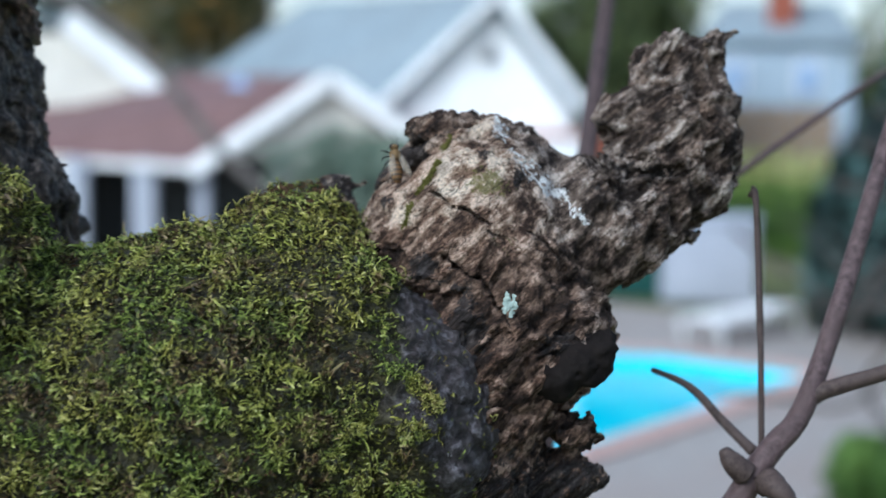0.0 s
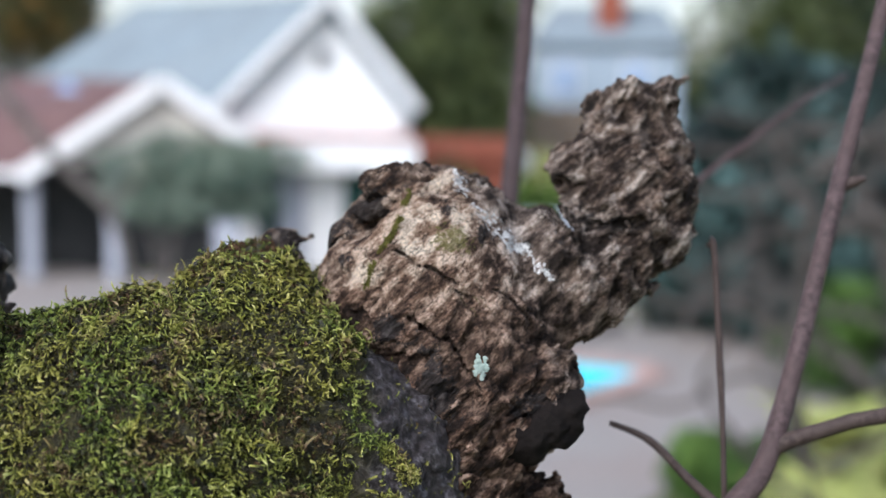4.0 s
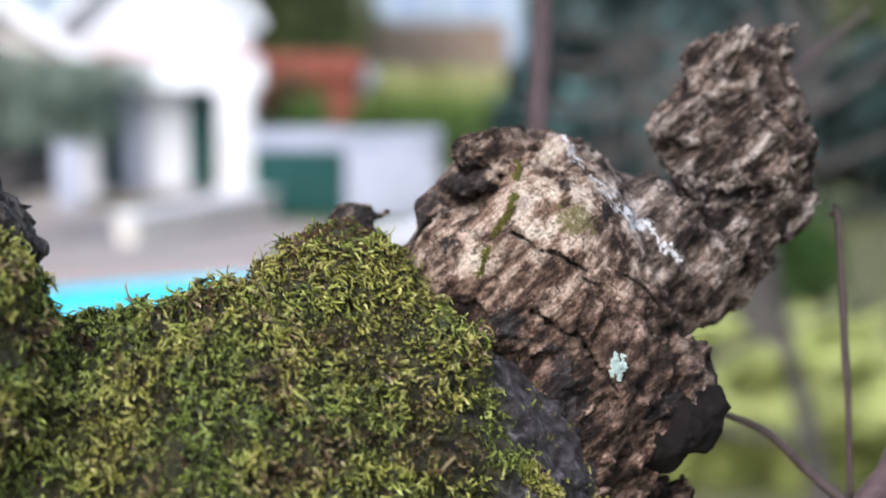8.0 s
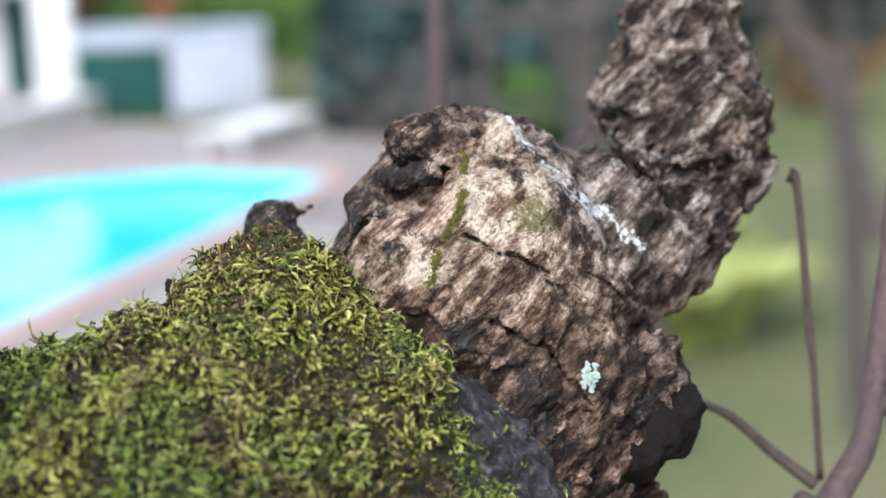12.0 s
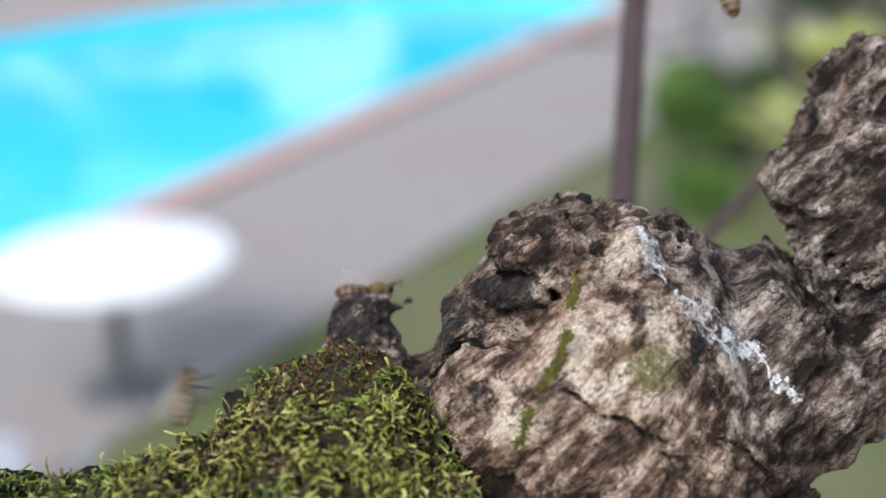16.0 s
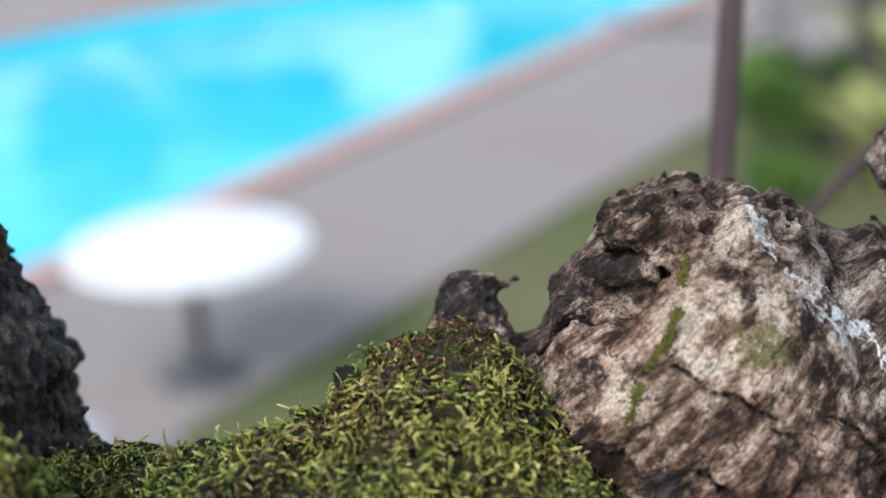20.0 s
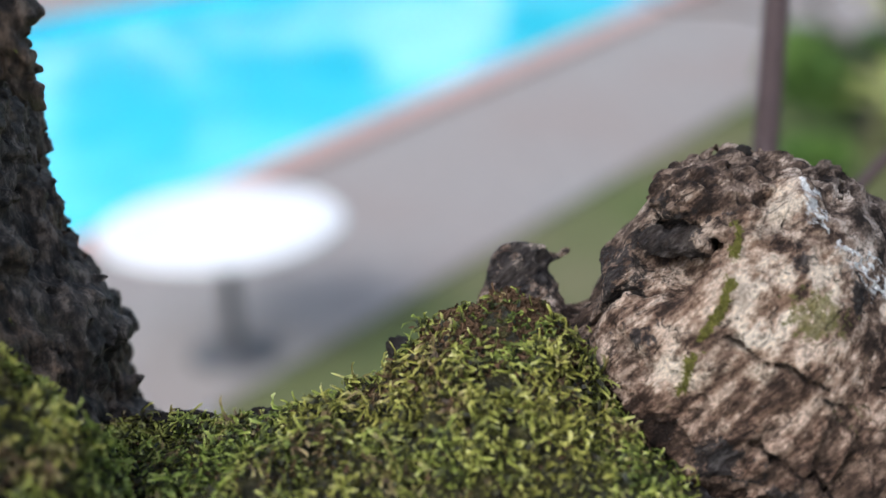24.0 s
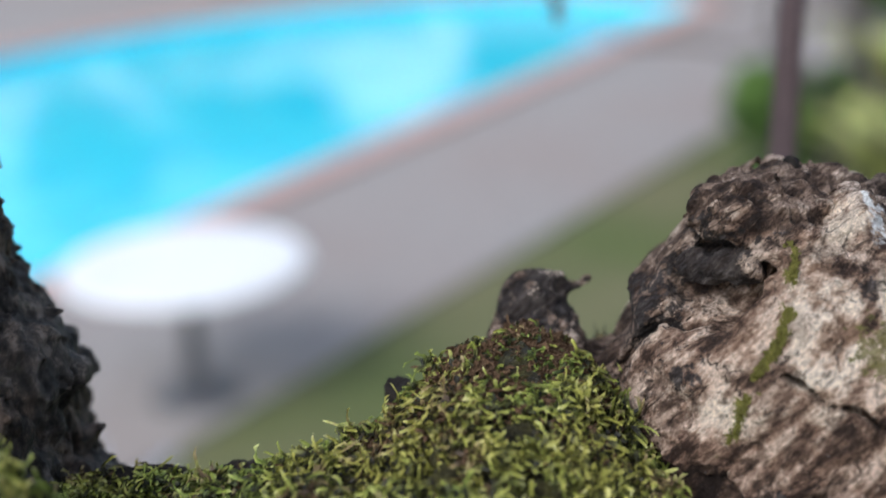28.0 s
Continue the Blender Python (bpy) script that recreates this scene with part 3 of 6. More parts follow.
M_MOSSLEAF = moss_material()
M_CRACKMOSS = mottled("olive_moss", (0.060, 0.055, 0.010), (0.19, 0.175, 0.036), 900, 0.8, 4)


def fronds(name, base, nrm, length, width, parent, material, seed, label="", curl=2.2, kind="stuff"):
    """Small curled, toothed moss shoots at the given places (mm)."""
    rng = np.random.default_rng(seed)
    n = len(base)
    # shoots stand in tufts: higher and longer at the middle of a tuft
    tuft = np.clip(0.45 + 1.5 * vnoise(base / 3.6, 131) + 0.8 * vnoise(base / 1.7, 132), 0, 1.3)
    base = base + nrm * (2.4 * tuft * np.minimum(length / 3, 1))[:, None]
    tang = 0.7 * rng.normal(size=(n, 3)) + np.array([0.0, 0.0, -0.35]) + 1.6 * np.stack([vnoise(base / 3.4, 133), vnoise(base / 3.4, 134), vnoise(base / 3.4, 135)], 1)
    tang -= (tang * nrm).sum(1)[:, None] * nrm
    tang /= np.linalg.norm(tang, axis=1)[:, None] + 1e-9
    lean = rng.uniform(0.75, 1.65, n)[:, None]
    d = nrm * np.cos(lean) + tang * np.sin(lean)
    e = rng.normal(size=(n, 3)) - 0.5 * nrm + np.array([0, 0, -0.2])
    e -= (e * d).sum(1)[:, None] * d
    e /= np.linalg.norm(e, axis=1)[:, None] + 1e-9
    th = (curl * rng.uniform(0.2, 1.6, n))[:, None]
    L = (length * rng.uniform(0.5, 1.2, n) * (0.6 + 0.5 * tuft) * np.where(rng.random(n) < 0.06, 1.5, 1.0))[:, None]
    W = (width * rng.uniform(0.65, 1.35, n))[:, None]
    base = base - nrm * 0.4
    K = 4
    rows_ = [[], [], [], []]
    for k in range(K + 1):
        t = k / K
        p = base + L * (d * np.sin(th * t) / th + e * (1 - np.cos(th * t)) / th)
        ax = d * np.cos(th * t) + e * np.sin(th * t)
        s1 = np.cross(ax, e)
        s1 /= np.linalg.norm(s1, axis=1)[:, None] + 1e-9
        s2 = np.cross(ax, s1)
        w = W * (1.0 if k % 2 else 0.7) * (1.0 - 0.7 * t ** 3) * 0.5
        fwd = ax * L * 0.09 * (k % 2)
        for row, off in zip(rows_, (s1, -s1, s2, -s2)):
            row.append(p + off * w + fwd)
    V = np.stack(rows_[0] + rows_[1] + rows_[2] + rows_[3], 1)
    m = 4 * (K + 1)
    q = []
    for k in range(K):
        q.append((k, k + 1, K + 1 + k + 1, K + 1 + k))
        q.append((2 * (K + 1) + k, 2 * (K + 1) + k + 1, 3 * (K + 1) + k + 1, 3 * (K + 1) + k))
    F = (np.arange(n)[:, None, None] * m + np.array(q)[None]).reshape(-1, 4)
    # colour key: dark at the foot and in low tufts, imitating shaded gaps
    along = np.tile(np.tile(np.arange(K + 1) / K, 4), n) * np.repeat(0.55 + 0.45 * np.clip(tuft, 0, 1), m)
    return part(name, np_mesh(name, place_mm(V.reshape(-1, 3)), F, False, {"along": along}), material, parent, label, kind)


def scatter(v, f, n, weight, seed):
    """n random places on a quad mesh, by face area times weight(places): places and normals."""
    rng = np.random.default_rng(seed)
    a, b, c, d = (v[f[:, i]] for i in range(4))
    cr = np.cross(c - a, d - b)
    area = np.linalg.norm(cr, axis=1)
    nr = cr / (area[:, None] + 1e-12)
    mid = (a + b + c + d) / 4
    pr = area * np.clip(weight(mid, nr), 0, None)
    k = rng.choice(len(f), n, p=pr / pr.sum())
    s, t = rng.random(n)[:, None], rng.random(n)[:, None]
    p = (a[k] * (1 - s) + b[k] * s) * (1 - t) + (d[k] * (1 - s) + c[k] * s) * t
    return p, nr[k]


def refine(v, f):
    """Each quad split in four, and the normals at the new vertices."""
    e = np.sort(np.stack([f, np.roll(f, -1, 1)], -1).reshape(-1, 2), 1)
    key, inv = np.unique(e[:, 0].astype(np.int64) * len(v) + e[:, 1], return_inverse=True)
    mid = (v[key // len(v)] + v[key % len(v)]) / 2
    em = len(v) + inv.reshape(-1, 4)
    fc = len(v) + len(mid) + np.arange(len(f))
    nv = np.concatenate([v, mid, v[f].mean(1)])
    nf = np.concatenate([np.stack([f[:, k], em[:, k], fc, em[:, k - 1]], 1) for k in range(4)])
    fn = np.cross(nv[nf[:, 2]] - nv[nf[:, 0]], nv[nf[:, 3]] - nv[nf[:, 1]])
    vn = np.stack([np.bincount(nf.ravel(), np.repeat(fn[:, a], 4), len(nv)) for a in range(3)], 1)
    return nv, nf, vn / (np.linalg.norm(vn, axis=1)[:, None] + 1e-12)


def one_piece(v, f):
    """The largest connected piece of a mesh."""
    lab = np.arange(len(v))
    for _ in range(400):
        m = lab[f].min(1)
        nxt = lab.copy()
        np.minimum.at(nxt, f.ravel(), np.repeat(m, 4))
        nxt = nxt[nxt]
        if (nxt == lab).all():
            break
        lab = nxt
    ids, n = np.unique(lab, return_counts=True)
    keep = lab == ids[n.argmax()]
    new_id = np.cumsum(keep) - 1
    return v[keep], new_id[f[keep[f[:, 0]]]]


# ---- limb, trunk, stub
limb_v, limb_f = surface(sd_limb, (-200, -75, -112), (25, 52, 18), 1.8)


def moss_density(p, nr):
    x, y, z = p.T
    edge = -9 - 0.26 * (z + 18) + 4 * fbm(p / 9, 2, 21)
    dense = 1 / (1 + np.exp((x - edge) / 0.9))
    bare = blob(p, (-5, -34, -44), (11, 17, 12)) + 0.8 * blob(p, (-22, -46, -60), (20, 18, 9)) + 0.9 * blob(p, (-26, -22, -20), (4, 9, 7)) + 1.0 * blob(p, (-40, 17, 1), (10, 14, 9)) + 0.7 * blob(p, (-58, 16, -9), (9, 6, 4))
    patch = np.clip(1.0 + 0.9 * fbm(p / 5, 3, 22), 0.55, 1.5)
    return dense * patch * np.clip(1 - 0.93 * bare, 0.02, 1) * (y < 22) * (z > -95)


v, f, vn = refine(limb_v, limb_f)
e1, k1 = plates((v[:, 0] + 2 * fbm(v / 5, 2, 151)) / 7.0, (v[:, 2] + v[:, 1] * 0.4 + 2 * fbm(v / 5, 2, 152)) / 9.0, 153)
v = v + vn * (1.3 * np.clip(e1 / 0.2, 0, 1) * (0.7 + 0.5 * k1) - 1.0 + 0.5 * fbm(v / 2.2, 3, 154))[:, None]
part("limb", np_mesh("limb", place_mm(v), f, True, {"mossy": np.clip(9 * moss_density(v, None), 0, 1)}), M_COLLAR, tree, "horizontal limb with dark grey bark under moss")
v, f = surface(sd_trunk, (-285, -90, -130), (-80, 90, 150), 1.6, trunk_core, 8.0)
v, f, vn = refine(*one_piece(v, f))
v = v + vn * (0.35 * np.tanh(5 * vnoise(v / np.array([1.9, 1.9, 3.2]), 141)) + 0.3 * fbm(v / 1.2, 2, 142) - 1.0 * np.clip(vnoise(v / np.array([2.4, 2.4, 5.0]), 143) - 0.3, 0, 1))[:, None]
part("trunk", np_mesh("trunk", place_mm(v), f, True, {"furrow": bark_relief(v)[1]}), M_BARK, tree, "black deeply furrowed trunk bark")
trunk_v, trunk_f = v, f
v, f = surface(sd_stub, (-58, -24, -100), (88, 90, 58), 0.72, stub_core, 7.5)
v, f, vn = refine(*one_piece(v, f))
# splinters, pits and grain too fine for the form above
flaky, horn = flaking(v)
u, w = fibre_axes(v)
grain = vnoise(np.stack([u / 3.0, v[:, 1] / 1.2, w / 0.8], 1), 101)
scale_ = np.tanh(7 * vnoise(np.stack([u / 2.4, v[:, 1] / 1.8, w / 1.4], 1), 102))
pits = np.clip(vnoise(v / 1.5, 103) - 0.35, 0, 1)
v = v + vn * (0.25 * grain + 0.25 * flaky * scale_ - 1.3 * pits * (0.3 + flaky))[:, None]
sv = v
f1, f2 = flakes(sv)
# low spots between flakes get a darker colour in place of shade
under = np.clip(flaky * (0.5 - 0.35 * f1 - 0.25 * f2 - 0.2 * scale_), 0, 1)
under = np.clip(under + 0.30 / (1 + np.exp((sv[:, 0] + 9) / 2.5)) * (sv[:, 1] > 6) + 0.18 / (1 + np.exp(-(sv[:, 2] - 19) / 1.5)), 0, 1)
WEB = [[(11.4, 21, 23), (13.3, 21, 20), (14.8, 17, 18.2)], [(17, 14.8, 15.8), (19.4, 14, 12.2), (22.7, 15, 9.5), (25.5, 15, 7), (29.8, 16.5, 3.4), (33, 15, 0.5), (35.8, 13, -1.5), (39, 13, -4)],
       [(33, 15, 2), (37, 14, -1), (40, 13, -4), (40.8, 13.4, -6)], [(41.5, 13, -8), (43.5, 13, -13)], [(19, 15, 14), (24, 17, 11), (27, 18, 9.5)], [(25, 16, 8), (29, 18, 7.5)]]
fray = sv + 1.3 * np.stack([fbm(sv / 1.6, 2, 111), 0 * u, fbm(sv / 1.6, 2, 112)], 1)
FLAT = np.array([1, 0.2, 1])
web = 0
for line, size in zip(WEB, (0.8, 0.5, 0.28, 0.26, 0.34, 0.30)):
    web = np.maximum(web, 1.15 * np.exp(-(polyline(fray * FLAT, [np.array(q) * FLAT for q in line]) / size) ** 2))
web = np.maximum(web, 1.3 * blob(fray, (29, 17, 4.2), (2.6, 8, 1.2))) + 0.36 * blob(fray, (26, 15, 8), (7, 8, 3.5))
web = np.maximum(web, 1.2 * blob(fray, (13.0, 22, 20.4), (1.2, 8, 2.0)))
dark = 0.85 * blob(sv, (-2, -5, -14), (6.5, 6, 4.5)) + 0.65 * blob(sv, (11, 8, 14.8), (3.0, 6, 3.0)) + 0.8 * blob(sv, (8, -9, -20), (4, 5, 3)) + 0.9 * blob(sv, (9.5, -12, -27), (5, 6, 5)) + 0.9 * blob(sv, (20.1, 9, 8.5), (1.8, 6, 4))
# rim stains, plus shade coloured into the hollow, cleft and knot hole
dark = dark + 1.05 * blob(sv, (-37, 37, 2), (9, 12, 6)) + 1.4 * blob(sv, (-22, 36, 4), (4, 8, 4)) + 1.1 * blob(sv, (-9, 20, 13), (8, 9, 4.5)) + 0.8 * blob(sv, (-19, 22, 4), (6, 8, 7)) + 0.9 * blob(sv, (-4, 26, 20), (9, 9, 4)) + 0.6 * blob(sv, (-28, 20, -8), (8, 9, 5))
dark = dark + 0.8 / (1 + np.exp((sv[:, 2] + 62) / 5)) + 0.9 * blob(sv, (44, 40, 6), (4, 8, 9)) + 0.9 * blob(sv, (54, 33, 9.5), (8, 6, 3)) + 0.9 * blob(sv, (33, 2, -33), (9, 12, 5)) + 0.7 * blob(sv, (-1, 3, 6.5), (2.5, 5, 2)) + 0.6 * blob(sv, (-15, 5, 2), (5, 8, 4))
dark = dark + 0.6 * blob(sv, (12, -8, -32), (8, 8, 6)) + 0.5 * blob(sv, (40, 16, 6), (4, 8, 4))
cr = np.full(len(sv), 99.0)
wob = (sv + 0.7 * np.stack([fbm(sv / 3.0, 2, 11), 0 * u, fbm(sv / 3.0, 2, 12)], 1)) * FLAT
for a, b in CRACKS:
    cr = np.minimum(cr, seg_dist(wob, np.array(a) * FLAT, np.array(b) * FLAT))
crack = 1.2 * np.exp(-(cr / (0.36 + 0.16 * vnoise(sv / 3.0, 13))) ** 2)
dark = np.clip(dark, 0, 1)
grey = np.clip(1 / (1 + np.exp(-(sv[:, 0] + 0.5 * sv[:, 2] - 27) / 3.0)), 0, 0.85)
grey = np.clip(grey + 0.6 / (1 + np.exp(-(sv[:, 1] - 24) / 4)), 0, 1)
pale = 1.5 * blob(sv, (4.5, 4, 10), (4, 9, 8)) + 0.45 * blob(sv, (-10, 1, -1), (8, 8, 5)) + 0.8 * blob(sv, (15, 8, 12), (3, 7, 7)) + 0.5 * blob(sv, (9, 20, 21), (6, 8, 4)) + 0.10 * blob(sv, (14, 0, -4), (14, 8, 8))
algae = 0.8 * blob(sv, (13, 3, 7.5), (6, 7, 6)) + 0.35 * blob(sv, (20, 0, -8), (6, 6, 6))
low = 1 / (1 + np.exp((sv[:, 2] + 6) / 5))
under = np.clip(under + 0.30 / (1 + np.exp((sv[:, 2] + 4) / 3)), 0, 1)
FOCUS = Vector((0.006, -0.035, 3.15))
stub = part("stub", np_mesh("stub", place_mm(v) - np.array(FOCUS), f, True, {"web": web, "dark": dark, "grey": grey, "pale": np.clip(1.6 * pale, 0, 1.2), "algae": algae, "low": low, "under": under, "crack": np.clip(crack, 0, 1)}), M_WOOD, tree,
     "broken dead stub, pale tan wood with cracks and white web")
stub.location = FOCUS
cam.data.dof.focus_object = stub
stub_v, stub_f = v, f
rod("lower_trunk", [(-0.19, 0.0, -0.05), (-0.19, 0.0, 1.5), (-0.181, 0.0, 3.17)], [0.19, 0.13, 0.082], M_BARK, tree, 24, 0.1)
rod("upper_trunk", [(-0.197, 0.0, 3.43), (-0.215, 0.02, 4.1), (-0.2, 0.06, 5.0)], [0.069, 0.066, 0.055], M_BARK, tree, 24, 0.1)


def sd_fungus(p):
    d = s_cone(p, (31, -1, -42.5), (40.5, 5, -36), 6.0, 6.9)
    return d + 1.5 * fbm(p / 6, 3, 4) + 0.5 * fbm(p / 2, 2, 8)


v, f = surface(sd_fungus, (12, -20, -60), (56, 22, -22), 0.7)
part("bracket_fungus", np_mesh("bracket_fungus", place_mm(v), f), M_FUNGUS, tree, "black lumpy bracket fungus")


def sd_chunks(c, r, seed):
    """An angular chip: an ellipsoid cut by flat facets."""
    rr = np.random.default_rng(seed)
    cuts = [(nn / np.linalg.norm(nn), rr.uniform(0.45, 0.85)) for nn in rr.normal(size=(9, 3))]

    def chip(p):
        d = s_ell(p, c, r)
        q = (p - np.array(c)) / np.array(r)
        for nn, h in cuts:
            d = np.maximum(d, ((q @ nn) - h) * min(r))
        return d + 0.35 * fbm(p / 1.3, 2, seed)
    return chip


for i, (c, r) in enumerate((((-57, 19, -8.0), (4.2, 3.6, 4.6)), ((-45.5, 25, -2.5), (1.5, 2.0, 2.6)), ((-95, 6, -15.5), (8, 4, 1.6)), ((-80, 9, -16), (8, 4, 1.4)), ((2, 37, 24.6), (2.2, 2.2, 1.2)))):
    v, f = surface(sd_chunks(c, r, 40 + i), np.array(c) - np.array(r) - 2, np.array(c) + np.array(r) + 2, 0.5)
    part("bark_chip", np_mesh("bark_chip", place_mm(v), f), M_CHAR, tree, "blackened chip of bark")

# lichen: small flat lobes
rng = random.Random(5)
bm = bmesh.new()
for i in range(70):
    a, rr = rng.uniform(0, 6.283), rng.random() ** 0.7
    x, z = 21.3 + 1.7 * rr * math.cos(a) + 0.3 * math.sin(3 * a), -22.1 + 3.0 * rr * math.sin(a)
    y = -9.5 + 0.25 * (x - 21) - 0.1 * (z + 22) + rng.uniform(-0.35, 0.25)
    ring = [bm.verts.new((x + s * math.cos(k * 1.0472 + a), y + rng.uniform(-0.25, 0.15), z + s * math.sin(k * 1.0472 + a))) for k in range(6) for s in [rng.uniform(0.25, 0.75)]]
    top = bm.verts.new((x, y - 0.2, z))
    low_ = bm.verts.new((x, y + 0.5, z))
    for k in range(6):
        bm.faces.new((ring[k], ring[k - 1], top))
        bm.faces.new((ring[k - 1], ring[k], low_))
for vv in bm.verts:
    vv.co = vv.co * MM + Vector((OX, OY, OZ))
part("lichen", bm, M_LICHEN, tree, "pale blue-green lichen spot")


p, nr = scatter(limb_v, limb_f, 112000, moss_density, 3)
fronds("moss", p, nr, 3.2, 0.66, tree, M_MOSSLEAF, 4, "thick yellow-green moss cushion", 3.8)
M_CRUMB = mottled("dry_moss", (0.035, 0.018, 0.010), (0.16, 0.095, 0.05), 900, 0.95, 5)
p, nr = scatter(limb_v, limb_f, 13000, lambda p, nr: (p[:, 2] > -40) * 1.6 * blob(p, (-40, 15, 0), (11, 14, 9)) + 0.5 * blob(p, (-62, 14, -12), (12, 10, 5)) + 0.02 * (p[:, 0] < -20), 35)
fronds("dry_moss", p, nr, 2.0, 0.7, tree, M_CRUMB, 36, "brown crumbly dead moss", 3.5)
p, nr = scatter(limb_v, limb_f, 4200, moss_density, 33)
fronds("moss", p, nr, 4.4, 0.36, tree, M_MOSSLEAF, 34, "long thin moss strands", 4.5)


def strand(p, nr):
    lines = ([(-34, -48, -56), (-20, -42, -50), (-6, -36, -47), (6, -30, -52)], [(-16, -40, -30), (-14, -42, -42), (-20, -42, -50)], [(-4, -30, -18), (2, -29, -24), (-4, -33, -30)],
             [(-12, -34, -22), (-2, -32, -34), (6, -26, -46)], [(-26, -44, -44), (-12, -40, -58), (0, -30, -66)])
    q = p + 2.5 * np.stack([fbm(p / 6, 2, 121), fbm(p / 6, 2, 122), fbm(p / 6, 2, 123)], 1)
    return sum(np.exp(-(polyline(q, line) / 1.6) ** 2) for line in lines) + 0.003 * (p[:, 0] > -22) * (p[:, 1] < 0)


p, nr = scatter(limb_v, limb_f, 5200, strand, 8)
fronds("moss", p, nr, 2.0, 0.5, tree, M_MOSSLEAF, 9, "sparse moss strands on bare bark")
def moss_line(p, nr):
    line = [(0.8, 17, 18.6), (0.4, 7, 14.8), (-1.9, 2, 9.1), (-5.4, -0.7, 2.5), (-9.9, -0.5, -7.1)]
    q = p + 0.8 * np.stack([vnoise(p / 3.0, 161), 0 * p[:, 0], vnoise(p / 3.0, 162)], 1)
    thick = np.clip(0.36 + 0.015 * (p[:, 2] - 6), 0.2, 0.5)
    return np.exp(-(polyline(q * FLAT, [np.array(c) * FLAT for c in line]) / thick) ** 2) * np.clip(0.35 + 0.05 * (p[:, 2] - 2) + vnoise(p / 3.5, 163), 0.5, 1) * (p[:, 1] < 24)


p, nr = scatter(stub_v, stub_f, 1500, moss_line, 10)
fronds("moss", p, nr, 0.85, 0.40, tree, M_CRACKMOSS, 11, "thin line of olive moss in a wood crack")
p, nr = scatter(trunk_v, trunk_f, 1500, lambda p, nr: (p[:, 1] < 5) * (p[:, 0] > -175) * (p[:, 2] > -25) * (p[:, 2] < 60) * np.clip(0.25 * np.clip(fbm(p / 9, 2, 77) - 0.55, 0, 1) + blob(p, (-132, -45, 0), (16, 18, 22)), 0, 1), 12)
fronds("moss", p, nr, 1.8, 0.6, tree, M_MOSSLEAF, 13, "thin moss on the trunk")

O3 = (OX, OY, OZ)
rod("stem", [(20, 10, -112), (62, 20, -98), (85, 28, -66), (97, 38, -48), (117, 72, 19), (138, 108, 92), (160, 150, 190)], [5, 4.4, 3.5, 2.9, 2.5, 2.3, 2.1], M_STEM, tree, 14, 0.05, 1, "purplish grey shoot", MM, O3)
rod("bud", [(118, 72, 17), (121, 71, 19), (124, 71, 20)], [1.5, 1.7, 1.0], M_TWIG, tree, 8, 0.2, 21, "", MM, O3)
rod("bud", [(80, 24, -70), (76, 22, -66), (74, 22, -63)], [3.6, 3.0, 1.2], M_TWIG, tree, 8, 0.2, 22, "", MM, O3)
rod("bud", [(86, 25, -72), (89, 20, -73), (93, 19, -77)], [4.2, 3.2, 1.6], M_TWIG, tree, 8, 0.2, 23, "", MM, O3)
rod("twig", [(96, 37, -51), (100, 37, -49), (116, 36, -43), (128, 35.5, -40), (142, 34, -33), (175, 32, -18)], [3.2, 2.4, 2.1, 2.2, 1.9, 1.6], M_TWIG, tree, 10, 0.08, 2, "", MM, O3)
rod("twig", [(84, 36, -66), (83, 39, -40), (82.5, 40.5, -32), (80.5, 44.5, 0), (79, 45.2, 4)], [0.9, 0.8, 1.0, 0.9, 1.9], M_TWIG, tree, 8, 0.08, 3, "thin dry twig", MM, O3)
rod("twig", [(82, 33, -66), (74, 39, -60), (64, 43, -51), (53, 46, -47)], [1.6, 1.3, 1.1, 0.7], M_TWIG, tree, 8, 0.08, 4, "thin dry twig", MM, O3)
rod("rear_stem", [(-0.02, 0.05, 3.0), (0.0, 0.12, 3.12), (0.0195, 0.221, 3.35), (0.0225, 0.30, 3.52), (0.03, 0.4, 3.75)], [0.005, 0.0045, 0.0032, 0.0030, 0.0028], M_STEM, tree, 12, 0.06, 5, "straight mauve shoot")
rod("rear_twig", [(-30, 100, -74), (20, 150, -38), (70, 200, -2), (121, 250, 34), (150, 285, 50)], [1.8, 1.7, 1.5, 1.3, 0.9], M_STEM, tree, 8, 0.06, 6, "thin mauve side shoot", MM, O3)

# ---------------------------------------------------------------- the garden: materials
M_LAWN = mottled("lawn", (0.066, 0.083, 0.024), (0.125, 0.148, 0.05), 9, 0.95, 5, c3=(0.16, 0.145, 0.075), scale2=0.45)
M_PATIO = mottled("patio_concrete", (0.265, 0.24, 0.222), (0.345, 0.315, 0.29), 6, 0.85, 5, 0.002, 0.3, c3=(0.30, 0.255, 0.23), scale2=0.6)
M_COPING = mottled("brick_coping", (0.46, 0.28, 0.235), (0.58, 0.41, 0.36), 12, 0.85)
M_POOL = mottled("pool_lining", (0.05, 0.62, 0.78), (0.08, 0.70, 0.84), 2, 0.5)
M_WHITE = mottled("white_paint", (0.78, 0.78, 0.77), (0.85, 0.85, 0.84), 3, 0.6, c3=(0.72, 0.71, 0.69))
M_CREAM = mottled("cream_render", (0.62, 0.58, 0.50), (0.72, 0.68, 0.60), 3, 0.8)
M_SLATE = mottled("grey_slates", (0.20, 0.245, 0.27), (0.30, 0.35, 0.375), 4, 0.75)
M_REDROOF = mottled("red_brown_tiles", (0.13, 0.075, 0.072), (0.20, 0.12, 0.115), 5, 0.85)
M_GREEN = mottled("green_paint", (0.006, 0.050, 0.042), (0.011, 0.075, 0.062), 5, 0.5)
M_TERRA = mottled("terracotta", (0.26, 0.075, 0.045), (0.36, 0.115, 0.07), 6, 0.85)
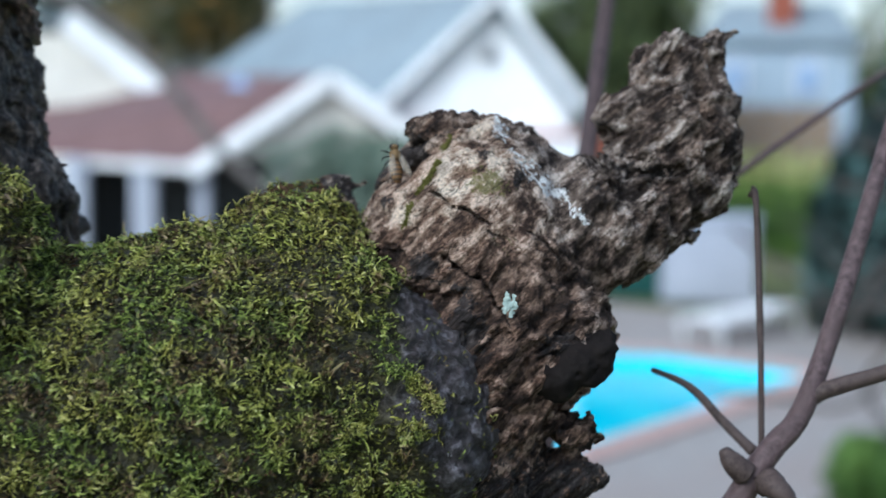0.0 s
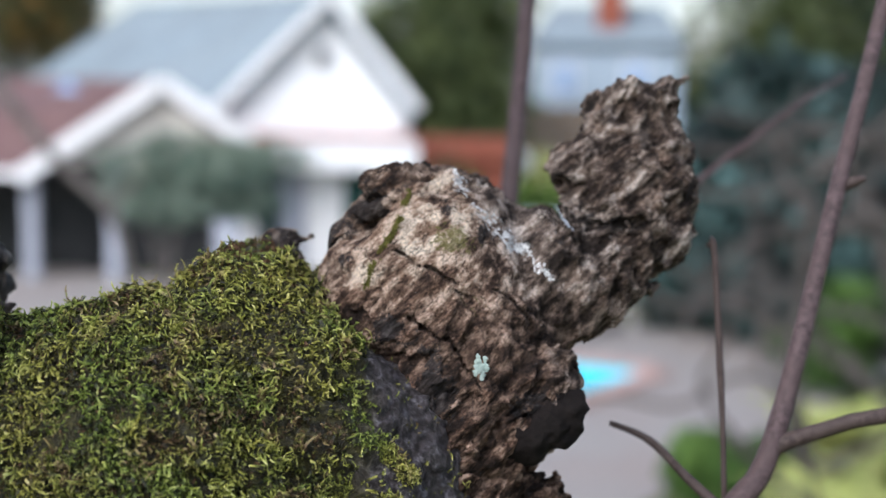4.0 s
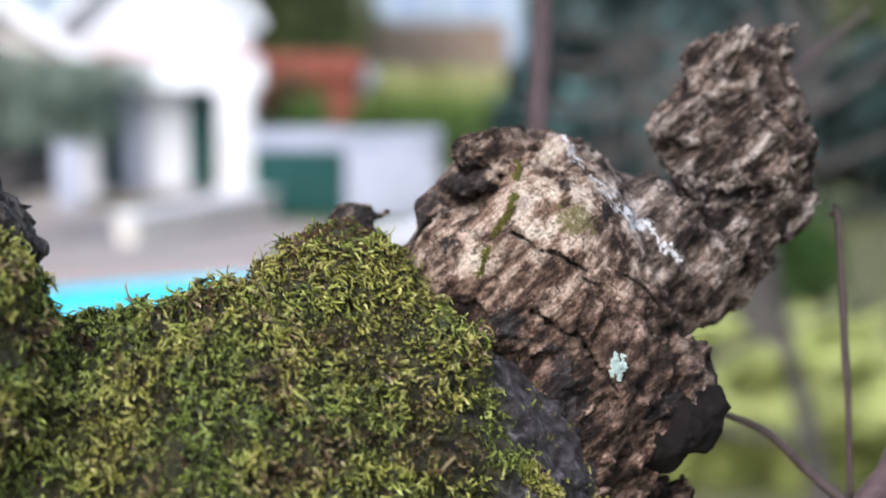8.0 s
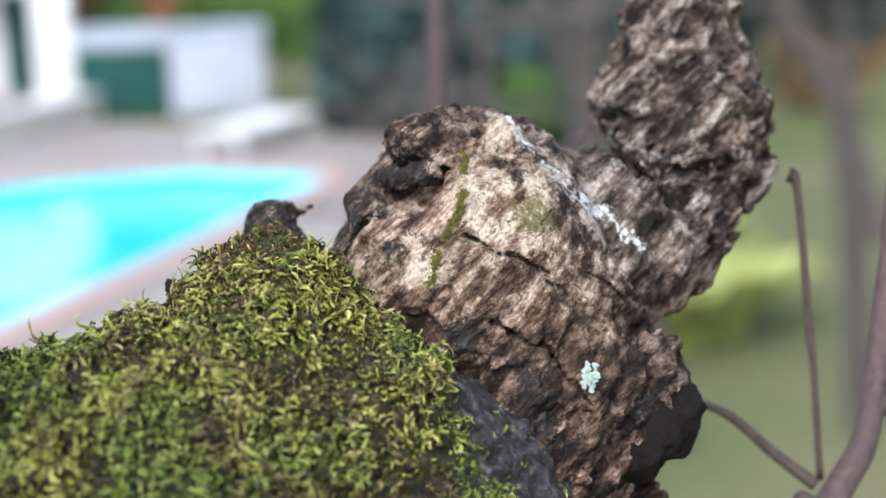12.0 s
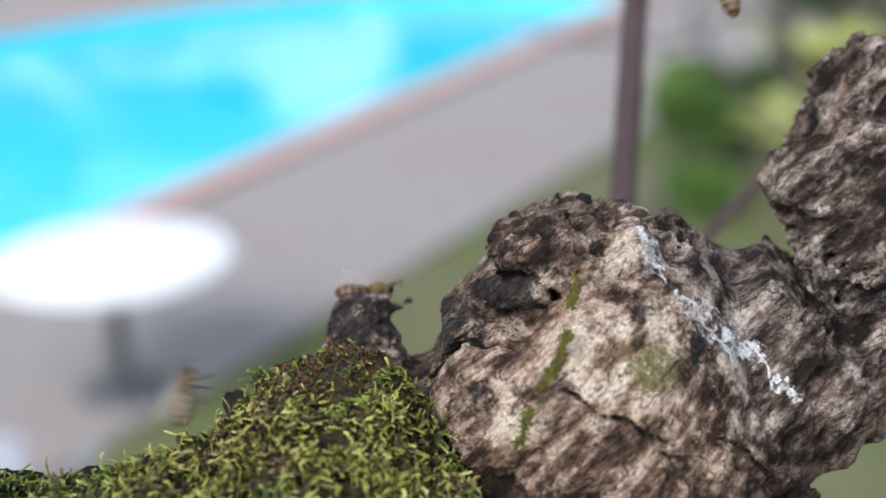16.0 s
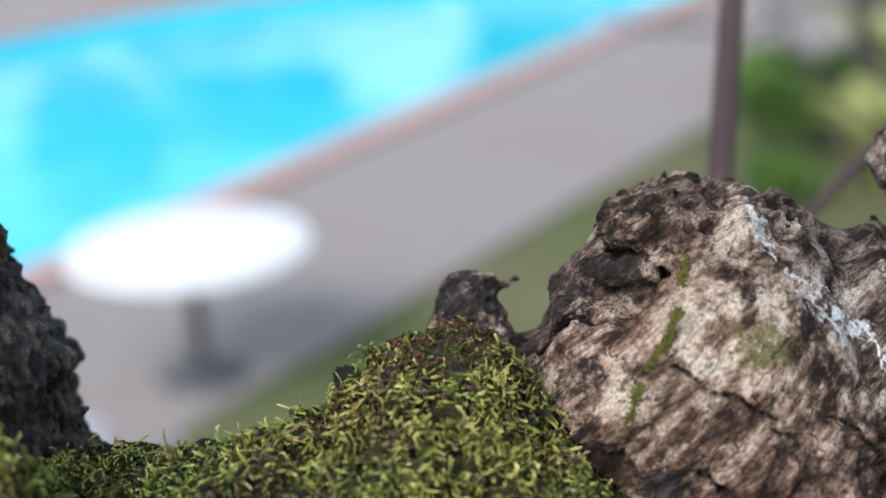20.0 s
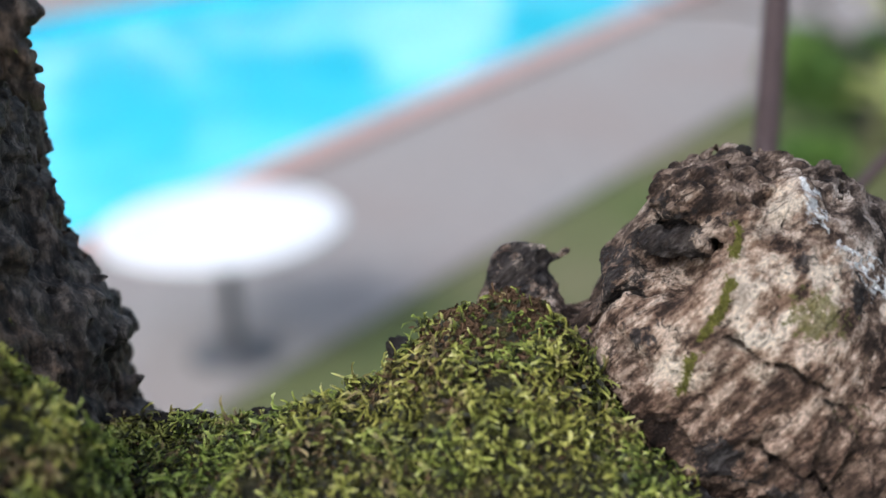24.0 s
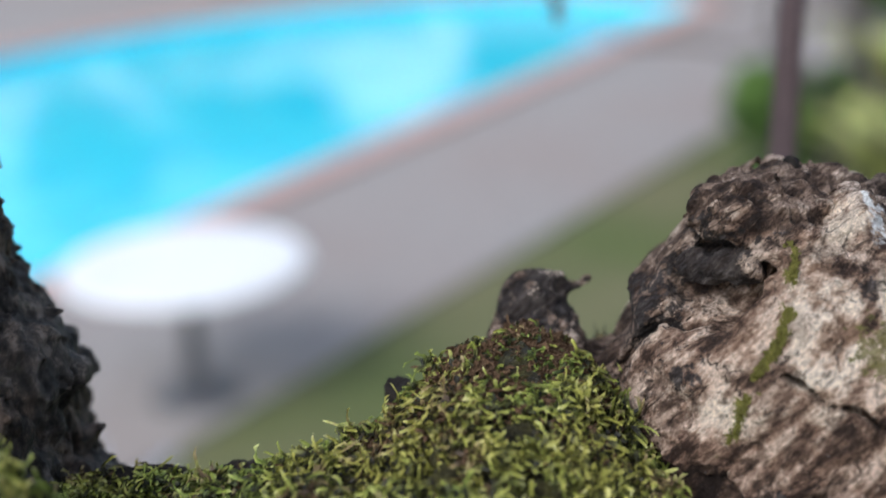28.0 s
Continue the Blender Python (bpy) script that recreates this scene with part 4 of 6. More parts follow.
# near-black colour stands in for deep shade in the porch and vent
M_DARK = mottled("shade_paint", (0.02, 0.025, 0.025), (0.05, 0.05, 0.05), 2, 0.9)
M_GREYBOX = mottled("grey_plastic", (0.36, 0.38, 0.44), (0.46, 0.48, 0.54), 4, 0.6)
M_TANWALL = mottled("tan_fence", (0.24, 0.17, 0.115), (0.33, 0.24, 0.17), 3, 0.9)
M_BLUEWALL = mottled("pale_blue_wall", (0.36, 0.44, 0.53), (0.45, 0.53, 0.60), 2, 0.8)
M_LIMB = mottled("bare_limb_bark", (0.045, 0.038, 0.033), (0.12, 0.102, 0.092), 20, 0.9, 5, 0.004, 0.6)
M_GREYBARK = mottled("grey_bark", (0.085, 0.072, 0.064), (0.19, 0.165, 0.15), 20, 0.9, 5, 0.004, 0.6)
M_METAL = mottled("dark_metal", (0.07, 0.07, 0.072), (0.12, 0.12, 0.125), 12, 0.45)


def glass_material(name, tint):
    m = mat(name, tint, 0.05, spec=0.6)
    return m


M_GLASS = glass_material("skylight_glass", (0.30, 0.42, 0.62))


def water_material():
    m = mat("pool_surface", (0.03, 0.56, 0.74), 0.09, spec=0.5)
    f = noise_tex(m, 1.2, 4, 0.6)
    colour(m, ramp(m, f, [(0.35, (0.03, 0.57, 0.76)), (0.65, (0.09, 0.70, 0.82))]))
    bump(m, noise_tex(m, 4.0, 2, 0.5), 0.14, 0.02)
    return m


def leaf_material(name, dark, light, yellow):
    m = mat(name, light, 0.6, spec=0.3)
    n, l, b = nodes_of(m)
    g = n.new("ShaderNodeNewGeometry")
    col = ramp(m, g.outputs["Random Per Island"], [(0.0, dark), (0.5, light), (1.0, yellow)])
    big = noise_tex(m, 1.3, 3, 0.6)
    col = mix(m, ramp(m, big, [(0.42, (0, 0, 0)), (0.62, (1, 1, 1))]), col, dark)
    colour(m, col)
    return m


M_HEDGE = leaf_material("hedge_leaves", (0.05, 0.10, 0.015), (0.11, 0.20, 0.03), (0.20, 0.30, 0.06))
M_EVERGREEN = leaf_material("evergreen_leaves", (0.006, 0.013, 0.011), (0.030, 0.066, 0.056), (0.14, 0.235, 0.22))
M_CONIFER = leaf_material("conifer_leaves", (0.045, 0.065, 0.022), (0.11, 0.14, 0.045), (0.22, 0.24, 0.09))
M_OLIVE = leaf_material("olive_leaves", (0.11, 0.15, 0.11), (0.21, 0.26, 0.19), (0.33, 0.37, 0.29))
M_AUTUMN = leaf_material("autumn_leaves", (0.05, 0.06, 0.02), (0.13, 0.11, 0.04), (0.36, 0.20, 0.05))
M_STRAP = leaf_material("strap_leaves", (0.25, 0.29, 0.07), (0.53, 0.54, 0.19), (0.82, 0.77, 0.43))
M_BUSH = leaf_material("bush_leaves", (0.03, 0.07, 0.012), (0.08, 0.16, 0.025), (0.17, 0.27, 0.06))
M_RUST = leaf_material("rusty_leaves", (0.10, 0.06, 0.03), (0.26, 0.15, 0.07), (0.42, 0.30, 0.16))


# ---------------------------------------------------------------- ground, patio, pool
D = Vector((-0.4472, -0.8944))       # along the pool, towards the viewer
N = Vector((-0.8944, 0.4472))        # across the pool
C0 = Vector((0.626, 17.46))            # its near right corner
PL, PW = 15.0, 5.7


def pp(a, b):
    q = C0 + D * a + N * b
    return (q.x, q.y)


def sheet_with_hole(outer, inner, z):
    """A flat sheet between two outlines."""
    bm = bmesh.new()
    for loop in (outer, inner):
        vs = [bm.verts.new((x, y, z)) for x, y in loop]
        for k in range(len(vs)):
            bm.edges.new((vs[k - 1], vs[k]))
    bmesh.ops.triangle_fill(bm, use_beauty=True, use_dissolve=False, edges=bm.edges[:])
    bmesh.ops.recalc_face_normals(bm, faces=bm.faces[:])
    if sum(f.normal.z for f in bm.faces) < 0:
        bmesh.ops.reverse_faces(bm, faces=bm.faces[:])
    return bm


# the far left corner is a wide curve
CURVE = [(6.0 * (1 - k / 12) ** 2 + 3.2 * (k / 12) * (1 - k / 12), PW * (1 - k / 12) ** 2 + 10.0 * (k / 12) * (1 - k / 12) + 1.9 * (k / 12) ** 2) for k in range(13)]
RIM = [(0, 0)] + CURVE[::-1] + [(PL, PW), (PL, 0)]
hole = [pp(a, b) for a, b in RIM]
slab_edge = [pp(-3.4, -2.35), pp(-3.4, 13), pp(PL + 2.0, 13), pp(PL + 2.0, -2.35)]
ground = part("ground", sheet_with_hole([(900, -900), (900, 900), (-900, 900), (-900, -900)], slab_edge, 0.0), M_LAWN)
tagged(ground, "green and brown winter lawn running to the distance", "lawn", kind="structure")
bm = sheet_with_hole(slab_edge, hole, 0.03)
# edge of the slab down to the lawn
for k in range(4):
    a, b = slab_edge[k], slab_edge[(k + 1) % 4]
    bm.faces.new([bm.verts.new((*q, z)) for q, z in ((a, 0.03), (b, 0.03), (b, -0.05), (a, -0.05))])
patio = part("patio", bm, M_PATIO)
tagged(patio, "pale grey concrete patio round the pool", "patio", kind="structure")
bm = bmesh.new()
top = [bm.verts.new((x, y, 0.03)) for x, y in hole]
bot = [bm.verts.new((x, y, -1.3)) for x, y in hole]
bm.faces.new(bot)
for k in range(len(hole)):
    bm.faces.new((top[k - 1], top[k], bot[k], bot[k - 1]))
basin = part("pool_basin", bm, M_POOL)
tagged(basin, "turquoise painted pool basin", "pool", kind="structure")
bm = bmesh.new()
bm.faces.new([bm.verts.new((x, y, -0.07)) for x, y in hole])
bmesh.ops.recalc_face_normals(bm, faces=bm.faces[:])
if bm.faces[:][0].normal.z < 0:
    bmesh.ops.reverse_faces(bm, faces=bm.faces[:])
water = part("pool_water", bm, water_material())
water.visible_shadow = False
tagged(water, "still clear turquoise swimming pool water", "pool water", kind="structure")
coping = thing("pool_coping", (0, 0, 0), "reddish brick coping round the pool", "coping", kind="structure")
brick_me = {}


def brick(at, turn):
    """One coping brick."""
    if not brick_me:
        me = bpy.data.meshes.new("brick")
        bx = box((0.30, 0.215, 0.06), (0, 0, 0), 0.008)
        bx.to_mesh(me)
        bx.free()
        me.materials.append(M_COPING)
        brick_me["one"] = me
    ob = new("brick", brick_me["one"])
    ob.matrix_world = pose(at.x, at.y, 0.058, 0, 0, turn)
    ob.parent = coping


# bricks side by side round the rim, half a brick out from the water
left_over = 0.114
for k in range(len(hole) - 2):
    a, b = Vector(hole[k]), Vector(hole[k + 1])
    way = (b - a).normalized()
    out = Vector((way.y, -way.x))
    if out.dot(a - Vector(pp(6, 2.5))) < 0:
        out = -out
    while left_over < (b - a).length:
        brick(a + way * left_over + out * 0.155, math.degrees(math.atan2(out.y, out.x)))
        left_over += 0.228
    left_over -= (b - a).length
a, b = Vector(pp(0, 0)), Vector(pp(PL, 0))
for k in range(int(PL / 0.228)):
    brick(a + (b - a) * ((k + 0.5) * 0.228 / PL) - N * 0.155, math.degrees(math.atan2(N.y, N.x)))

# ---------------------------------------------------------------- garden furniture
def lathe(profile, seg=40):
    """A turned body from (radius, height) pairs."""
    bm = bmesh.new()
    rings = [[bm.verts.new((r * math.cos(2 * math.pi * k / seg), r * math.sin(2 * math.pi * k / seg), z)) for k in range(seg)] for r, z in profile]
    for a, b in zip(rings, rings[1:]):
        for k in range(seg):
            bm.faces.new((a[k], a[(k + 1) % seg], b[(k + 1) % seg], b[k]))
    bm.faces.new(rings[0][::-1])
    bm.faces.new(rings[-1])
    for fc in bm.faces:
        fc.smooth = len(fc.verts) == 4
    return bm


table = thing("garden_table", (-2.33, 7.0, 0.03), "round white garden table on a dark pedestal", "table")
part("tabletop", lathe([(0.56, 0.70), (0.61, 0.705), (0.625, 0.72), (0.615, 0.738), (0.58, 0.742)]), M_WHITE, table, "glossy white round top")
part("pedestal", lathe([(0.07, 0.03), (0.05, 0.1), (0.045, 0.45), (0.07, 0.6), (0.16, 0.70)], 20), M_METAL, table)
part("base", lathe([(0.24, 0.0), (0.24, 0.02), (0.12, 0.05), (0.07, 0.06)], 28), M_METAL, table)


def garden_chair(at, rz):
    c = thing("garden_chair", at, "pale grey moulded garden chair on the patio", "chair", rz=rz)
    part("seat", box((0.46, 0.44, 0.03), (0, 0, 0.43), 0.012), M_GREYBOX, c)
    part("backrest", box((0.44, 0.03, 0.42), (0, 0.22, 0.68), 0.012), M_GREYBOX, c)
    for sx in (-1, 1):
        for sy in (-1, 1):
            part("leg", box((0.035, 0.035, 0.42), (sx * 0.2, sy * 0.19, 0.21), 0.006), M_GREYBOX, c)
        part("armrest", box((0.04, 0.44, 0.025), (sx * 0.23, 0.0, 0.63), 0.008), M_GREYBOX, c)
    return c


garden_chair((-2.12, 4.95, 0.03), 165)

lounger = thing("sun_lounger", (-0.22, 20.05, 0.03), "white slatted sun lounger beside the pool", "lounger", rz=56)
part("frame", box((2.0, 0.06, 0.06), (0, -0.3, 0.28), 0.01), M_WHITE, lounger)
part("frame", box((2.0, 0.06, 0.06), (0, 0.3, 0.28), 0.01), M_WHITE, lounger)
for k in range(14):
    part("slat", box((0.12, 0.56, 0.025), (-0.92 + 0.142 * k, 0, 0.325), 0.006), M_WHITE, lounger)
for sx in (-0.85, 0.85):
    for sy in (-0.3, 0.3):
        part("leg", box((0.06, 0.05, 0.26), (sx, sy, 0.13), 0.008), M_WHITE, lounger)

bx = thing("storage_box", (-0.77, 23.3, 0.03), "pale grey covered storage box by the pool", "storage box")
part("body", box((1.40, 0.8, 1.18), (0, 0, 0.60), 0.04), M_GREYBOX, bx)
part("lid", box((1.46, 0.86, 0.10), (0, 0, 1.24), 0.03), M_GREYBOX, bx)
bx = thing("pump_housing", (-2.2, 23.7, 0.03), "dark green pump housing with a grey lid", "housing")
part("body", box((1.36, 0.8, 1.02), (0, 0, 0.51), 0.02), M_GREEN, bx)
part("lid", box((1.42, 0.86, 0.26), (0, 0, 1.15), 0.03), M_GREYBOX, bx)

low = thing("low_wall", (-3.35, 22.25, 0.03), "low pale rendered wall beside the house", "wall", rz=60)
part("body", box((3.8, 0.34, 0.36), (0, 0, 0.18), 0.01), M_CREAM, low)
part("capping", box((3.9, 0.42, 0.06), (0, 0, 0.39), 0.01), M_WHITE, low)


# ---------------------------------------------------------------- houses
def panel(name, pts, material, parent, thick=0.12, label=""):
    """A flat panel with thickness, its face through the given corners."""
    bm = bmesh.new()
    vs = [bm.verts.new(p) for p in pts]
    fc = bm.faces.new(vs)
    fc.normal_update()
    nrm = fc.normal.copy()
    back = [bm.verts.new(v.co - nrm * thick) for v in vs]
    bm.faces.new(back[::-1])
    for i in range(len(vs)):
        j = (i + 1) % len(vs)
        bm.faces.new((vs[j], vs[i], back[i], back[j]))
    bmesh.ops.recalc_face_normals(bm, faces=bm.faces[:])
    return part(name, bm, material, parent, label)


def board(name, a, b, w, d, material, parent):
    """A straight board from a to b."""
    a, b = Vector(a), Vector(b)
    bm = bmesh.new()
    m = Matrix.Translation((a + b) / 2) @ (b - a).to_track_quat("X", "Z").to_matrix().to_4x4() @ Matrix.Diagonal(((b - a).length, d, w, 1))
    bmesh.ops.create_cube(bm, size=1, matrix=m)
    return part(name, bm, material, parent)


house = thing("house", (0, 0, 0), "white gabled house with grey slate roof and green doors", "house")
AP, RE = (-4.45, 25.8, 4.78), (-10.2, 34.0, 5.0)
panel("gable_wall", [(-6.5, 26.1, 2.42), (-3.2, 26.1, 2.42), (-3.2, 26.1, 3.0), (-4.45, 26.1, 4.66), (-6.5, 26.1, 2.75)], M_WHITE, house, 0.25)
panel("side_wall", [(-3.2, 26.1, 0.0), (-8.0, 34.5, 0.0), (-8.0, 34.5, 2.9), (-3.2, 26.1, 2.9)], M_WHITE, house, 0.25)
panel("roof", [(-6.75, 25.8, 2.62), AP, RE, (-13.6, 33.0, 2.6)], M_SLATE, house, 0.14, "grey slate roof slope")
panel("roof", [AP, (-2.98, 25.8, 2.86), (-8.0, 34.5, 2.9), RE], M_SLATE, house, 0.14, "grey slate roof slope")
panel("roof", [(-13.6, 33.0, 2.6), RE, (-8.0, 34.5, 2.9)], M_SLATE, house, 0.14)
board("bargeboard", (-6.75, 25.74, 2.60), (-4.45, 25.74, 4.76), 0.16, 0.05, M_WHITE, house)
board("bargeboard", (-4.45, 25.74, 4.76), (-2.98, 25.74, 2.86), 0.16, 0.05, M_WHITE, house)
vent = part("vent", box((0.30, 0.08, 0.36), (-4.66, 26.02, 3.76), 0.02), M_WHITE, house)
for k in range(4):
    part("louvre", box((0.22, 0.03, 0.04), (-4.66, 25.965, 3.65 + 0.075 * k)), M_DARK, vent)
part("string_course", box((3.9, 0.3, 0.09), (-4.95, 25.95, 2.38)), M_TERRA, house)
part("beam", box((3.9, 0.35, 0.50), (-4.95, 25.85, 2.07), 0.01), M_WHITE, house)
part("back_wall", box((3.6, 0.2, 1.85), (-5.0, 26.6, 0.95)), M_CREAM, house)
for xa in (-3.46, -6.05):
    col = part("column", box((0.58, 0.36, 1.70), (xa, 25.85, 0.97), 0.02), M_WHITE, house)
    part("column_base", box((0.68, 0.46, 0.12), (xa, 25.85, 0.09), 0.02), M_WHITE, col)
for xa, wd, mt, nm in ((-4.14, 0.42, M_GREEN, "shutter"), (-4.69, 0.64, M_WHITE, "door"), (-5.27, 0.46, M_GREYBOX, "window"), (-5.71, 0.36, M_GREEN, "shutter")):
    lf = part(nm, box((wd, 0.06, 1.66), (xa, 26.42, 0.90), 0.008), mt, house)
    for k in range(2):
        part("panel", box((wd * 0.7, 0.03, 0.66), (xa, 26.385, 0.52 + 0.78 * k), 0.008), mt, lf)
part("floor_slab", box((4.2, 1.2, 0.07), (-4.9, 26.1, 0.035)), M_PATIO, house)

porch = thing("porch_house", (0, 0, 0), "low cream house with red-brown roof and open porch", "house")
pa, pl_, pr = (-6.93, 24.4, 3.33), (-9.2, 24.4, 1.84), (-5.62, 24.4, 2.42)
panel("gable_wall", [(-8.9, 24.6, 1.95), (-5.75, 24.6, 1.95), (-5.75, 24.6, 2.42), (-6.93, 24.6, 3.22), (-8.9, 24.6, 2.0)], M_CREAM, porch, 0.15)
panel("roof", [(-9.3, 24.3, 1.80), pa, (-12.4, 29.0, 3.36), (-15.2, 26.0, 1.88)], M_REDROOF, porch, 0.1, "red-brown tiled roof slope")
panel("roof", [pa, (-5.55, 24.3, 2.38), (-10.5, 30.0, 2.4), (-12.4, 29.0, 3.36)], M_REDROOF, porch, 0.1, "red-brown tiled roof slope")
board("bargeboard", (-9.35, 24.22, 1.74), (-6.93, 24.22, 3.30), 0.26, 0.06, M_WHITE, porch)
board("bargeboard", (-6.93, 24.22, 3.30), (-5.5, 24.22, 2.33), 0.24, 0.06, M_WHITE, porch)
board("gutter", (-9.3, 24.22, 1.80), (-15.2, 25.9, 1.86), 0.12, 0.08, M_WHITE, porch)
panel("skylight", [(-9.35, 25.55, 2.76), (-8.75, 25.55, 3.14), (-9.1, 26.1, 3.33), (-9.72, 26.1, 2.93)], M_GLASS, porch, 0.08, "bluish skylight pane")
# the porch's inner shade is put into this wall's colour
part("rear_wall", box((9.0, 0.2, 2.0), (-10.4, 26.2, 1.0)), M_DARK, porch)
for xa, wd in ((-10.35, 0.4), (-9.3, 0.22), (-7.9, 0.2), (-6.0, 0.4), (-11.6, 0.4)):
    part("post", box((wd, 0.2, 1.9), (xa, 24.7, 0.95), 0.01), M_GREYBOX, porch)
part("end_wall", box((2.6, 0.2, 1.9), (-12.9, 24.9, 0.95)), M_CREAM, porch)

side = thing("side_house", (0, 0, 0), "pale rendered house with sloping white fascia", "house")
panel("wall", [(-15.5, 27.6, 0), (-10.4, 27.6, 0), (-10.4, 27.6, 2.6), (-12.4, 27.6, 4.1), (-15.5, 27.6, 4.1)], M_CREAM, side, 0.25)
board("bargeboard", (-13.0, 27.4, 4.35), (-10.8, 27.4, 2.72), 0.40, 0.08, M_WHITE, side)
panel("roof", [(-16.0, 27.4, 4.42), (-12.9, 27.4, 4.42), (-14.5, 33.0, 4.5), (-17.0, 33.0, 4.5)], M_SLATE, side, 0.12)

far = thing("far_house", (0, 0, 0), "distant pale blue house with a brick chimney", "house")
part("wall", box((4.2, 3.0, 4.45), (0.2, 46.5, 2.22)), M_BLUEWALL, far)
panel("roof", [(-2.1, 44.8, 4.4), (2.5, 44.8, 4.4), (1.8, 47.0, 5.6), (-1.4, 47.0, 5.6)], M_SLATE, far, 0.15)
part("chimney", box((0.8, 0.7, 2.6), (0.27, 46.0, 5.4), 0.03), M_TERRA, far)
for xa in (-1.0, 1.0):
    wi = part("window", box((0.7, 0.08, 1.0), (xa, 44.97, 3.4)), M_WHITE, far)
    part("pane", box((0.56, 0.04, 0.86), (xa, 44.92, 3.4)), M_GLASS, wi)
fence = thing("garden_fence", (0, 0, 0), "tan board fence behind the hedge", "fence")
for k in range(20):
    part("board", box((0.19, 0.04, 2.0 + 0.02 * (k % 3)), (-2.2 + 0.2 * k, 42.0, 1.05 + 0.6), 0.004), M_TANWALL, fence)
part("rail", box((4.1, 0.06, 0.1), (-0.3, 42.05, 2.0)), M_TANWALL, fence)
for k in range(3):
    part("post", box((0.12, 0.12, 2.2), (-2.2 + 1.9 * k, 42.1, 1.1)), M_TANWALL, fence)
shed = thing("brick_shed", (0, 0, 0), "low red brick shed behind the house", "shed")
part("wall", box((2.4, 1.6, 1.7), (-2.9, 31.0, 0.85)), M_TERRA, shed)
part("roof", box((2.7, 1.9, 0.5), (-2.9, 31.0, 1.95), 0.08), M_TERRA, shed)
white_house = thing("garden_house", (0, 0, 0), "white building with a low roof across the lawn", "house")
part("wall", box((5.0, 3.0, 1.0), (15.0, 31.5, 0.5)), M_WHITE, white_house)
part("roof", box((5.6, 3.6, 0.35), (15.0, 31.5, 1.2), 0.1), M_GREYBOX, white_house)


# ---------------------------------------------------------------- plants
def leaves(name, clumps, count, size, material, parent, seed, label="", flat=0.0, hollow=0.55):
    """Many small leaf blades in and round ellipsoid clumps (centre, radii)."""
    rng = np.random.default_rng(seed)
    vol = np.array([r[0] * r[1] * r[2] for c, r in clumps]) ** 0.67
    k = rng.choice(len(clumps), count, p=vol / vol.sum())
    C = np.array([c for c, r in clumps], float)[k]
    R = np.array([r for c, r in clumps], float)[k]
    d = rng.normal(size=(count, 3))
    d /= np.linalg.norm(d, axis=1)[:, None]
    rad = hollow + (1 - hollow) * rng.random(count) ** 0.7 + 0.12 * rng.normal(size=count)
    p = C + R * d * rad[:, None]
    p[:, 2] = np.maximum(p[:, 2], 0.04)
    u = rng.normal(size=(count, 3))
    u /= np.linalg.norm(u, axis=1)[:, None]
    w = np.cross(u, rng.normal(size=(count, 3)))
    w /= np.linalg.norm(w, axis=1)[:, None]
    s = (size * rng.uniform(0.6, 1.4, count))[:, None]
    nn = np.cross(u, w)
    V = np.stack([p - u * s, p + w * s * 0.45 + nn * s * 0.12, p + u * s, p - w * s * 0.45 + nn * s * 0.12], 1).reshape(-1, 3)
    F = np.arange(4 * count).reshape(-1, 4)
    return part(name, np_mesh(name, V, F, False), material, parent, label, "stuff")


def crown(c, r, n, seed, spread=0.75, small=0.42):
    """Uneven clumps filling an ellipsoid."""
    rng = random.Random(seed)
    out = []
    for i in range(n):
        while True:
            d = Vector((rng.uniform(-1, 1), rng.uniform(-1, 1), rng.uniform(-1, 1)))
            if d.length < 1:
                break
        s = small * rng.uniform(0.6, 1.25)
        out.append(((c[0] + r[0] * spread * d.x, c[1] + r[1] * spread * d.y, c[2] + r[2] * spread * d.z), (r[0] * s, r[1] * s, r[2] * s)))
    return out


def tree_at(name, label, x, y, h, c, r, material, count, size, seed, trunk_r=0.16, n=26, category="tree"):
    t = thing(name, (0, 0, 0), label, category)
    rod("trunk", [(x, y, -0.1), (x + 0.08, y, h * 0.35), (x - 0.05, y + 0.05, h * 0.75)], [trunk_r, trunk_r * 0.75, trunk_r * 0.35], M_GREYBARK, t, 10, 0.15, seed)
    rng = random.Random(seed)
    for k in range(5):
        a = rng.uniform(0, 6.28)
        z0 = h * rng.uniform(0.3, 0.6)
        rod("limb", [(x, y, z0), (x + 0.3 * r[0] * math.cos(a), y + 0.3 * r[1] * math.sin(a), z0 + 0.25 * r[2]), (x + 0.7 * r[0] * math.cos(a), y + 0.7 * r[1] * math.sin(a), z0 + 0.6 * r[2])], [trunk_r * 0.45, trunk_r * 0.3, trunk_r * 0.1], M_GREYBARK, t, 7, 0.1, seed + k)
    leaves("crown", crown(c, r, n, seed), count, size, material, t, seed)
    return t


def bush_at(name, label, clumps, material, count, size, seed, category="bush"):
    b = thing(name, (0, 0, 0), label, category)
    (cx, cy, cz), _ = clumps[0]
    rng = random.Random(seed)
    for k in range(5):
        a = rng.uniform(0, 6.28)
        rod("branch", [(cx, cy, -0.05), (cx + 0.1 * math.cos(a), cy + 0.1 * math.sin(a), cz * 0.5), (cx + 0.3 * math.cos(a), cy + 0.3 * math.sin(a), cz)], [0.03, 0.022, 0.01], M_GREYBARK, b, 6, 0.1, seed + k)
    leaves("foliage", clumps, count, size, material, b, seed)
    return b


